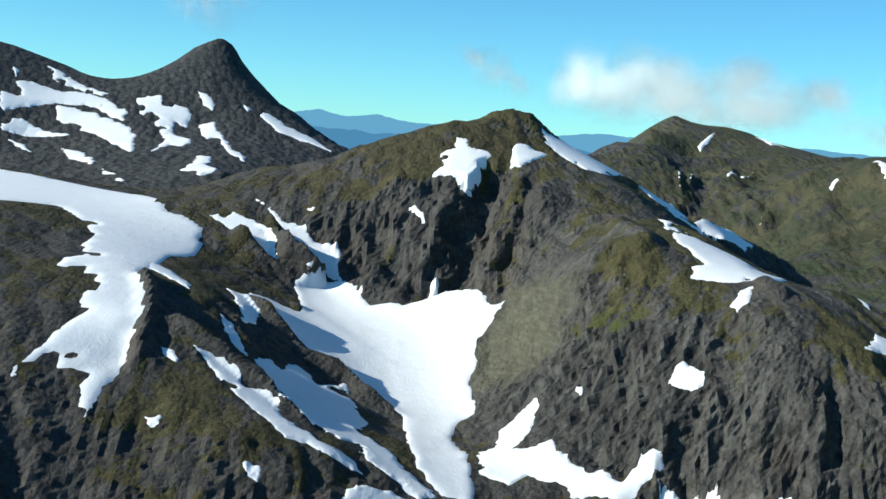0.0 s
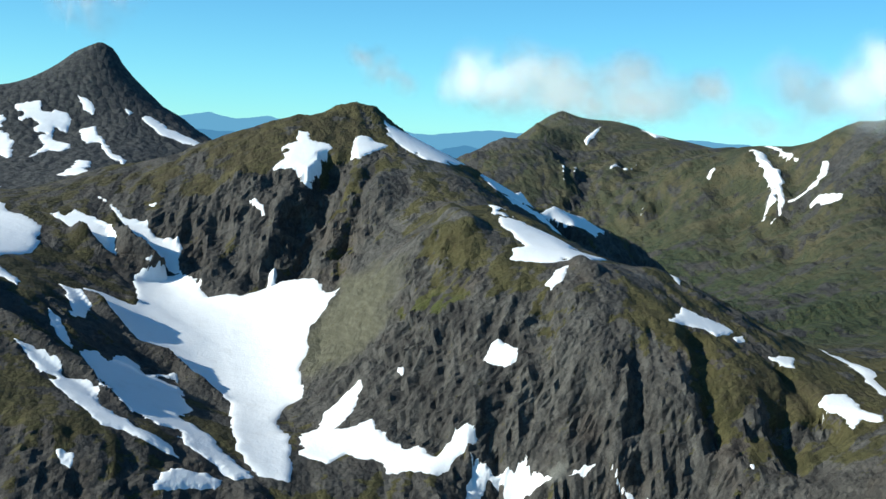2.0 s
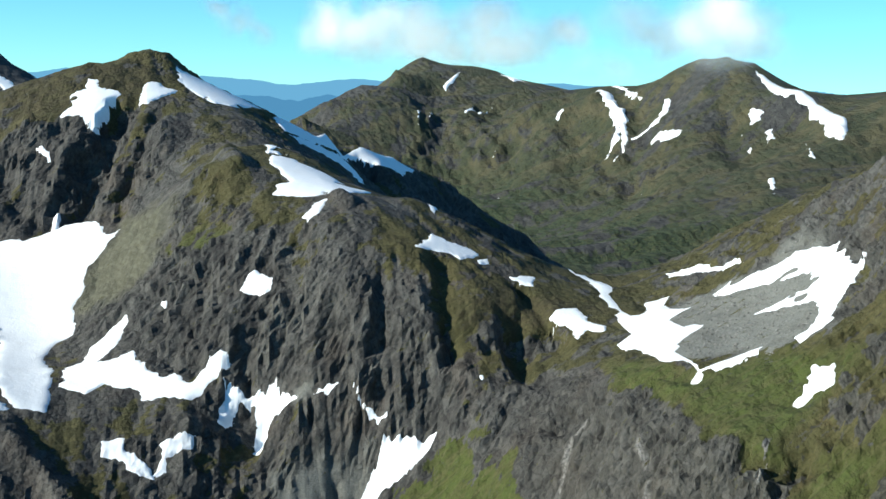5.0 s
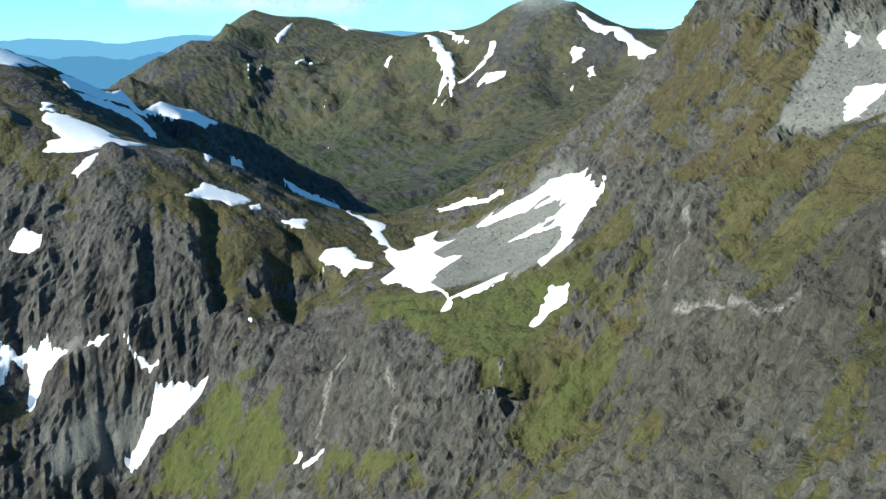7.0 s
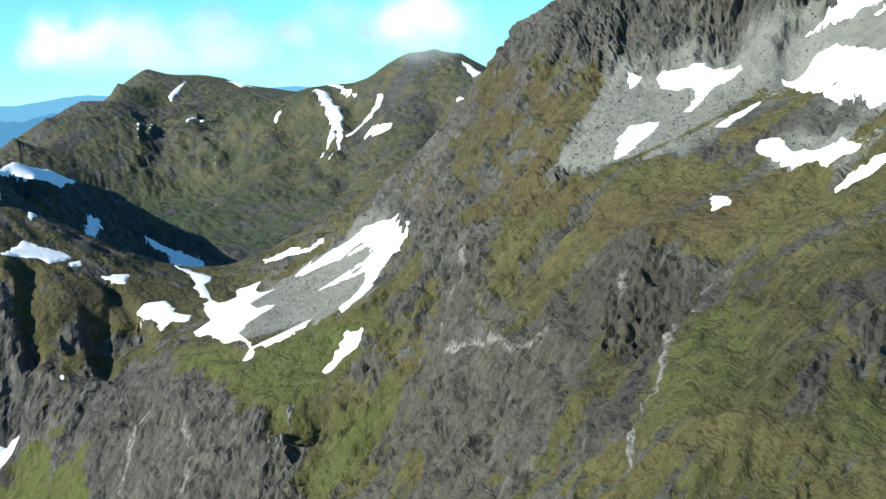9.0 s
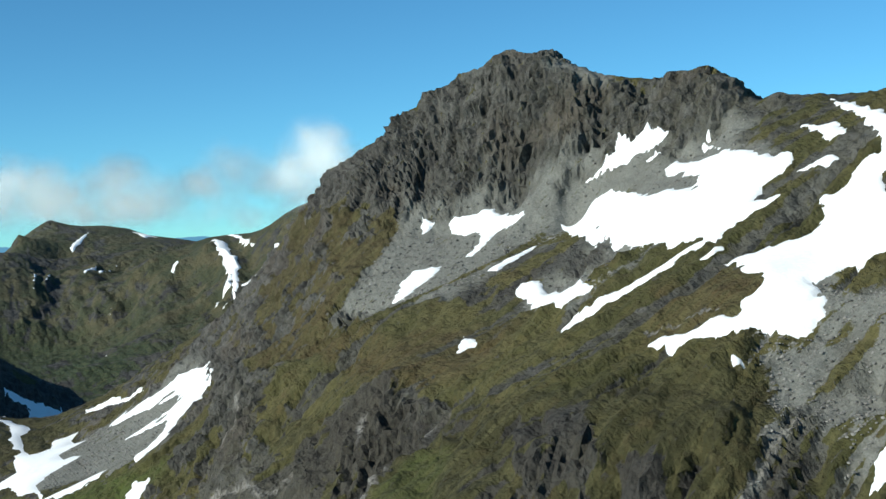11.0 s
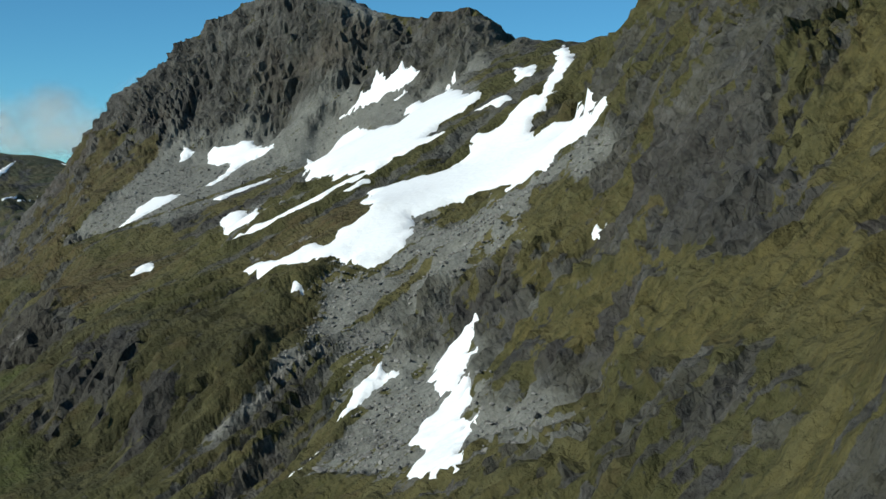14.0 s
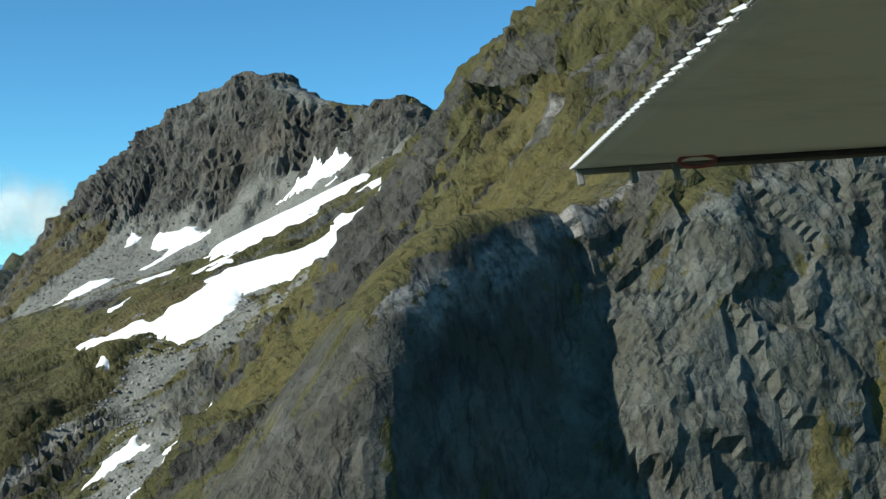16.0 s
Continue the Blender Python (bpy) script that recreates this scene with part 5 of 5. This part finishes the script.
ISLANDS = {"west": 0.42, "chute": 0.38, "foot": 0.40, "valley": 0.45, "horn": 0.34, "cirque": 0.66, "ridge": 0.45}


def snow(kind, flat):
    poly = np.array(flat, float).reshape(-1, 2)
    distant = poly[0, 1] > 1500
    lo, hi = poly.min(0), poly.max(0)
    span = float(np.hypot(*(hi - lo)))
    step = min(max(span / 130, 0.5), 8)
    ragged = min(0.7 + 0.02 * span, 4.0) if not distant else min(1.5 + 0.025 * span, 9)
    grain_ = 1.0 if not distant else 3.0
    pad = ragged + 2 * step
    xs, ys = np.arange(lo[0] - pad, hi[0] + pad, step), np.arange(lo[1] - pad, hi[1] + pad, step)
    gx, gy = [v.ravel() for v in np.meshgrid(xs, ys)]
    depth = inside(poly, gx, gy)
    keep = depth > -pad
    depth[keep] += ragged * 1.1 * fbm(gx[keep], gy[keep], gx[keep] * 0, max(3.0, span / 14), 4, 63, 0.7)
    depth[keep] += 1.1 * grain_ * fbm(gx[keep], gy[keep], gx[keep] * 0, 3.5 * grain_, 2, 67)
    if kind == "far":
        depth[keep] -= 2.5
    if span > 60:  # rocks melt out of the wider snow
        rocks = fbm(gx[keep], gy[keep] * 0.8, gx[keep] * 0, 15 * grain_, 3, 69)
        depth[keep] -= 9 * grain_ * np.clip((rocks - ISLANDS.get(kind, 0.6)) * 6, 0, 1)
    used = depth > -1.5 * step
    thick = 0.9 if not distant else 2.5
    lift = np.where(depth > 0, thick * (1 - np.exp(-np.maximum(depth, 0) / (1.6 * thick))), np.maximum(depth, -3) * 0.8) - 0.06 * thick
    index = np.full(len(gx), -1)
    index[used] = np.arange(used.sum())
    ux, uy = gx[used], gy[used]
    uz = drop(ux, uy) + lift[used]
    at = index.reshape(len(ys), len(xs))
    quads = np.stack([at[:-1, :-1], at[:-1, 1:], at[1:, 1:], at[1:, :-1]], -1).reshape(-1, 4)
    quads = quads[(quads >= 0).all(1)]
    if len(quads) < 2:
        return
    piece = np.arange(len(ux))
    while True:
        least = piece[quads].min(1)
        before = piece.copy()
        for k in range(4):
            np.minimum.at(piece, quads[:, k], least)
        piece = piece[piece]
        if (piece == before).all():
            break
    found, count = np.unique(piece[quads[:, 0]], return_counts=True)
    for first, n in zip(found, count):  # every separate piece is a snow patch of its own
        if n < max(10, 0.03 * count.max()):
            continue
        own = quads[piece[quads[:, 0]] == first]
        used_, back = np.unique(own, return_inverse=True)
        name, label = SNOW_WORDS[kind if n > 0.3 * count.max() else "patch"]
        me = bpy.data.meshes.new(name)
        me.from_pydata(np.stack([ux, uy, uz], 1)[used_].tolist(), [], back.reshape(-1, 4).tolist())
        me.shade_smooth()
        me.materials.append(SNOW)
        tagged(new(name, me), label, "snow", "snow " + kind)


for kind, flat in SNOW_LIES:
    snow(kind, flat)

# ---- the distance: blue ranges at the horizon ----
# flat backdrop strips that glow by themselves, the blue haze put into their colour
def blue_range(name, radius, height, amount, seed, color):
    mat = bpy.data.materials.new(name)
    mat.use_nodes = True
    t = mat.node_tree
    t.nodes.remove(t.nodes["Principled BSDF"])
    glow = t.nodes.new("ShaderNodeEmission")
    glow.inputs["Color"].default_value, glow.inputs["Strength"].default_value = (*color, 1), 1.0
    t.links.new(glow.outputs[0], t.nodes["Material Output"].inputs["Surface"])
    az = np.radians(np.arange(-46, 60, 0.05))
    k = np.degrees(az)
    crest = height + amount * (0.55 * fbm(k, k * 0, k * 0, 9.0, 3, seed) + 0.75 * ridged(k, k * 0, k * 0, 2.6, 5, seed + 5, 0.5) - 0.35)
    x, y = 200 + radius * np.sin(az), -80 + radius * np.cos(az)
    n = len(az)
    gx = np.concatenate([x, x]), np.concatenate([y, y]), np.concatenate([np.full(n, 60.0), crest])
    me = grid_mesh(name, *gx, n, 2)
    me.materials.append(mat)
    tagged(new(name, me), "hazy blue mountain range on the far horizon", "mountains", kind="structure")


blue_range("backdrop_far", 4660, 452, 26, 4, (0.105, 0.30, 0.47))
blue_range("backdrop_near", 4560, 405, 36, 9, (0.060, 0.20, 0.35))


# ---- clouds ----
scene.cycles.transparent_max_bounces = 64

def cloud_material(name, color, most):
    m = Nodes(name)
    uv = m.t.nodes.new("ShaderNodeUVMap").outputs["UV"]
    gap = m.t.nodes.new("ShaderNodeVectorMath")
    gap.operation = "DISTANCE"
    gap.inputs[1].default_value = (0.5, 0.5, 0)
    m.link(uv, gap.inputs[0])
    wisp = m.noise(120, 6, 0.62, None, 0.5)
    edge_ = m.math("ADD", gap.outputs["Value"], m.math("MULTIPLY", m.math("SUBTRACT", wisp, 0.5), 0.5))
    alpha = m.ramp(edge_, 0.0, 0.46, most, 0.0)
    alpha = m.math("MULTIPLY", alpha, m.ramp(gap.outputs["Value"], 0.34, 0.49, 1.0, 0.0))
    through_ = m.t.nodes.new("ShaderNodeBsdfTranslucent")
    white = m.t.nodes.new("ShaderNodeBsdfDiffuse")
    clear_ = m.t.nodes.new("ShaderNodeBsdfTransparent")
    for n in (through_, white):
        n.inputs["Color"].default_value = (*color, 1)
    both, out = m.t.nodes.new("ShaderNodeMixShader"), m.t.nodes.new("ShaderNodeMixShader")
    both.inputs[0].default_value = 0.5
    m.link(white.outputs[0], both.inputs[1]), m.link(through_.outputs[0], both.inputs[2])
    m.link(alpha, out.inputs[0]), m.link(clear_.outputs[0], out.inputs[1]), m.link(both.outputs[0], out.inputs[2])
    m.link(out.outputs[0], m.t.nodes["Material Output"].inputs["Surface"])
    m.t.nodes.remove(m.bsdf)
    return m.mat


def cloud(label, lumps, cards, size, material, seed):
    """A cloud of overlapping flat cards with soft edges: lumps are (x, y, z, half-width, half-height, half-depth)."""
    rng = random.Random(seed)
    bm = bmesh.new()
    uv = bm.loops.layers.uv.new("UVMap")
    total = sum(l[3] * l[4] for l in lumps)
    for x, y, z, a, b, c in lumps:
        for _ in range(max(2, round(cards * a * b / total))):
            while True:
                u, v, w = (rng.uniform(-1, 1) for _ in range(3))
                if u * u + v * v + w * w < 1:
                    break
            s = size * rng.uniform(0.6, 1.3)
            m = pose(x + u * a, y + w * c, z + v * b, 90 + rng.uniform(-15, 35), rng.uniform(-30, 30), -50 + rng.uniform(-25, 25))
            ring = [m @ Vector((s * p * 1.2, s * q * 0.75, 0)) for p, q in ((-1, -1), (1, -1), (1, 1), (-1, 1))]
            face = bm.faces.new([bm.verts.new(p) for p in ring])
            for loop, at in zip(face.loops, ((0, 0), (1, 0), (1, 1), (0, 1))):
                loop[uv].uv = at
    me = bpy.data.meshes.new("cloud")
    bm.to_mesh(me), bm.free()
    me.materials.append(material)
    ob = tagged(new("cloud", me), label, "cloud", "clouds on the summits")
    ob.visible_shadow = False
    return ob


# sunlit and shaded sides of the clouds are put into two colours
CLOUD_LIT = cloud_material("cloud_lit", (0.76, 0.83, 0.85), 0.15)
CLOUD_SHADED = cloud_material("cloud_shaded", (0.56, 0.64, 0.67), 0.15)
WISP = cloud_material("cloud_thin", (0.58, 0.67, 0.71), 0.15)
cloud("sunlit white end of a long summit cloud", [(486, 4375, 604, 55, 66, 36), (552, 4375, 659, 77, 49, 36), (552, 4375, 599, 66, 55, 36), (640, 4375, 626, 66, 60, 36), (729, 4375, 659, 44, 33, 36)], 80, 80, CLOUD_LIT, 3)
cloud("long shaded cloud resting on a dark summit", [(618, 4375, 571, 121, 44, 36), (773, 4397, 648, 121, 55, 36), (795, 4397, 588, 143, 66, 48), (972, 4408, 571, 176, 77, 48), (1060, 4397, 659, 88, 44, 36), (1138, 4408, 571, 143, 60, 42), (1303, 4397, 626, 121, 33, 30)], 210, 102, CLOUD_SHADED, 4)
cloud("rounded white cloud capping a grassy summit", [(1170, 2690, 635, 55, 40, 40), (1215, 2690, 650, 55, 40, 40), (1190, 2700, 575, 105, 45, 60), (1235, 2690, 610, 50, 45, 40), (1130, 2690, 590, 50, 35, 40)], 95, 56, CLOUD_LIT, 5)
cloud("shaded skirts of cloud beside a grassy summit", [(1050, 2710, 560, 90, 30, 40), (1000, 2710, 600, 60, 25, 40), (1280, 2710, 570, 60, 45, 40), (1190, 2680, 535, 90, 18, 40)], 44, 66, CLOUD_SHADED, 6)
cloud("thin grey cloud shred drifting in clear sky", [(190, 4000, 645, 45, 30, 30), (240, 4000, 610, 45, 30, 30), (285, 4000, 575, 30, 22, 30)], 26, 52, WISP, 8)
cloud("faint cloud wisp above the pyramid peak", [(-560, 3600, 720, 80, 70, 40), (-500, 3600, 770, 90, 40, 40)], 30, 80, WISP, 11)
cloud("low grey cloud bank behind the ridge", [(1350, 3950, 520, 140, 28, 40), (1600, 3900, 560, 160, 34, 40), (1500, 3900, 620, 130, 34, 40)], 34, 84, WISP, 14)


# ---- loose stones on the scree ----
def stones_(name, label, count, low, high, box, seed):
    """Stones strewn over the scree, in one mesh."""
    rng = np.random.default_rng(seed)
    where_ = np.where((scree > 0.55) & (buried < 0.35) & (fx > box[0]) & (fx < box[1]) & (fy > box[2]) & (fy < box[3]))[0]
    ball = bmesh.new()
    bmesh.ops.create_icosphere(ball, subdivisions=1, radius=1.0)
    shape = np.array([v.co for v in ball.verts])
    faces = np.array([[v.index for v in f.verts] for f in ball.faces])
    ball.free()
    pick = rng.choice(where_, count)
    scale = low * (high / low) ** (rng.random(count) ** 2.6)
    turn = rng.uniform(0, 2 * np.pi, count)
    body = shape[None] * rng.uniform(0.62, 1.25, (count, len(shape), 1)) * (scale[:, None, None] * rng.uniform(0.6, 1.2, (count, 1, 3)) * (1, 1, 0.7))
    cos_, sin_ = np.cos(turn)[:, None], np.sin(turn)[:, None]
    x = px[pick][:, None] + body[..., 0] * cos_ - body[..., 1] * sin_
    y = py[pick][:, None] + body[..., 0] * sin_ + body[..., 1] * cos_
    z = pz[pick][:, None] + body[..., 2] + 0.2 * scale[:, None]
    me = bpy.data.meshes.new(name)
    me.from_pydata(np.stack([x, y, z], -1).reshape(-1, 3).tolist(), [], (faces[None] + len(shape) * np.arange(count)[:, None, None]).reshape(-1, 3).tolist())
    me.materials.append(STONE)
    tagged(new(name, me), label, "stones", kind="stuff")


def stone_material():
    m = Nodes("loose_stone")
    own = m.t.nodes.new("ShaderNodeNewGeometry").outputs["Random Per Island"]
    color = m.mix(own, (0.09, 0.089, 0.082), (0.25, 0.245, 0.225))
    return m.done(m.mix(m.ramp(m.noise(0.8, 5), 0.4, 0.7, 0.0, 0.5), color, (0.06, 0.06, 0.055)), 0.9)


STONE = stone_material()
stones_("basin_boulders", "grey boulders and stones strewn over the basin scree", 3600, 0.2, 1.0, (440, 680, 150, 520), 21)
stones_("gully_stones", "pale stones strewn down the scree gully", 5000, 0.16, 0.8, (430, 600, -90, 150), 22)
stones_("pass_stones", "grey stones on the scree of the pass", 1500, 0.3, 1.0, (330, 470, 450, 680), 23)

# ---- the aircraft's wing, as it stands at the end of the flight ----
CABIN = pose(*ROWS[-1][1:])
wing = tagged(new("aircraft_wing"), "dull grey-green aircraft wing with a mooring rope under its tip", "wing")
wing.matrix_world = CABIN


def part(name, bm, material, parent, label="", smooth=True):
    me = bpy.data.meshes.new(name)
    bm.to_mesh(me), bm.free()
    if smooth:
        me.shade_smooth()
    me.materials.append(material)
    ob = new(name, me)
    ob.parent = parent
    return tagged(ob, label) if label else ob


def paint(name, color, rough, spots):
    m = Nodes(name)
    dirt = m.noise(0.5, 6, 0.65)
    return m.done(m.mix(m.ramp(dirt, 0.45, 0.75, 0.0, spots), color, tuple(v * 0.55 for v in color)), rough, m.bump(m.noise(0.04, 3), 0.001, 0.3))


WING_GREY, WHITE, TIP_DARK, ROPE, RED, STEEL = paint("wing_paint", (0.72, 0.76, 0.70), 0.5, 0.5), paint("tab_white", (0.75, 0.75, 0.72), 0.5, 0.2), paint("tip_dark", (0.10, 0.09, 0.075), 0.6, 0.5), paint("rope_dark", (0.025, 0.02, 0.02), 0.9, 0.3), paint("rope_red", (0.22, 0.05, 0.05), 0.8, 0.3), paint("bracket_metal", (0.14, 0.14, 0.13), 0.4, 0.4)
TIP, ROOT, CHORD, UNDER = Vector((0.559, 0, -5.97)), Vector((0.400, 0, -0.90)), Vector((1.03, 0, 1.35)), 0.350


def skin(s, c):
    """A place on the wing's underside: s from tip to root, c from the front edge back."""
    p = TIP.lerp(ROOT, s) + CHORD * c
    return Vector((p.x, UNDER + 0.0, p.z))


bm = bmesh.new()
SPAN, ACROSS = 150, 14
rings = []
for i in range(SPAN + 1):
    s = i / SPAN
    bead = 0.0025 if i % 3 == 0 else 0.0
    ring = [bm.verts.new(skin(s, c / ACROSS) - Vector((0, bead * (0 < c < ACROSS), 0))) for c in range(ACROSS + 1)]
    ring += [bm.verts.new(skin(s, c / ACROSS) + Vector((0, 0.06 * math.sin(math.pi * (c / ACROSS) ** 0.8), 0))) for c in range(ACROSS - 1, 0, -1)]
    rings.append(ring)
n = len(rings[0])
for r0, r1 in zip(rings, rings[1:]):
    for k in range(n):
        bm.faces.new((r0[k], r0[(k + 1) % n], r1[(k + 1) % n], r1[k]))
bm.faces.new(rings[0]), bm.faces.new(rings[-1][::-1])
bmesh.ops.recalc_face_normals(bm, faces=bm.faces)
part("wing_skin", bm, WING_GREY, wing, "dull grey-green ribbed sheet-metal skin")


def slab(a, b, wide, tall, material, name, parent, label=""):
    """A bar from a to b."""
    bm = bmesh.new()
    bmesh.ops.create_cube(bm, size=1)
    along = (b - a).normalized()
    m = along.to_track_quat("Z", "Y").to_matrix().to_4x4()
    m.translation = (a + b) / 2
    bmesh.ops.scale(bm, vec=(wide, tall, (b - a).length), verts=bm.verts)
    bmesh.ops.bevel(bm, geom=bm.edges[:], offset=min(wide, tall) * 0.25, segments=1, affect="EDGES")
    bmesh.ops.transform(bm, matrix=m, verts=bm.verts)
    return part(name, bm, material, parent, label, False)


down = Vector((0, -1, 0))
slab(skin(0, 0) + down * 0.004, skin(0.92, 0) + down * 0.004, 0.004, 0.005, STEEL, "edge_strip", wing, "thin pale strip along the wing's edge")
tab = None
for i in range(44):
    at = skin(0.05 + 0.0205 * i, 0.0)
    bm = bmesh.new()
    front, back, out = at + Vector((0.004, 0, 0.0)), at + Vector((-0.006, 0, 0.034)), Vector((-0.022, -0.012, 0.008))
    base_ = [front, back, back + Vector((0.012, -0.004, 0.002)), front + Vector((0.012, -0.004, -0.002))]
    v = [bm.verts.new(q) for q in base_ + [back + out, back + out + Vector((0.004, -0.003, 0.001))]]
    for f in ((0, 1, 2, 3), (0, 4, 1), (3, 2, 5), (1, 4, 5, 2), (0, 3, 5, 4)):
        bm.faces.new([v[k] for k in f])
    bmesh.ops.recalc_face_normals(bm, faces=bm.faces)
    part("vortex_tab", bm, WHITE, wing, "small white vortex tab", False)
slab(skin(0, 0.02) + down * 0.012, skin(0, 1) + down * 0.012, 0.03, 0.03, TIP_DARK, "tip_edge", wing, "dark worn wing-tip edge")
for c in (0.03, 0.22, 0.36):
    slab(skin(0.004, c), skin(0.004, c) + Vector((0.01, -0.075, 0.02)), 0.03, 0.02, STEEL, "bracket", wing, "small metal hinge bracket")


def cord(points, radius, material, name, parent, label):
    """A round cord through the points."""
    bm = bmesh.new()
    rings = []
    for i, p in enumerate(points):
        d = (points[min(i + 1, len(points) - 1)] - points[max(i - 1, 0)]).normalized()
        a = d.cross(Vector((0, 1, 0.01))).normalized()
        b = d.cross(a)
        rings.append([bm.verts.new(p + radius * (a * math.cos(k * math.pi / 4) + b * math.sin(k * math.pi / 4))) for k in range(8)])
    for r0, r1 in zip(rings, rings[1:]):
        for k in range(8):
            bm.faces.new((r0[k], r0[(k + 1) % 8], r1[(k + 1) % 8], r1[k]))
    return part(name, bm, material, parent, label)


eye_ = Vector((0.905, 0.330, -5.10))
rope = cord([eye_ + Vector((0.10, 0.001, 0.06)).lerp(Vector((1.05, 0.012, 0.92)), k / 10) for k in range(11)], 0.011, ROPE, "mooring_rope", wing, "taut dark mooring rope")
loop = [eye_ + Vector((0.06 * (1 - math.cos(k * math.pi / 12)) - 0.02, 0.022 * math.sin(k * math.pi / 12), 0.05 * (1 - math.cos(k * math.pi / 12)) - 0.02)) for k in range(25)]
cord(loop, 0.008, RED, "rope_loop", wing, "faded red rope loop")
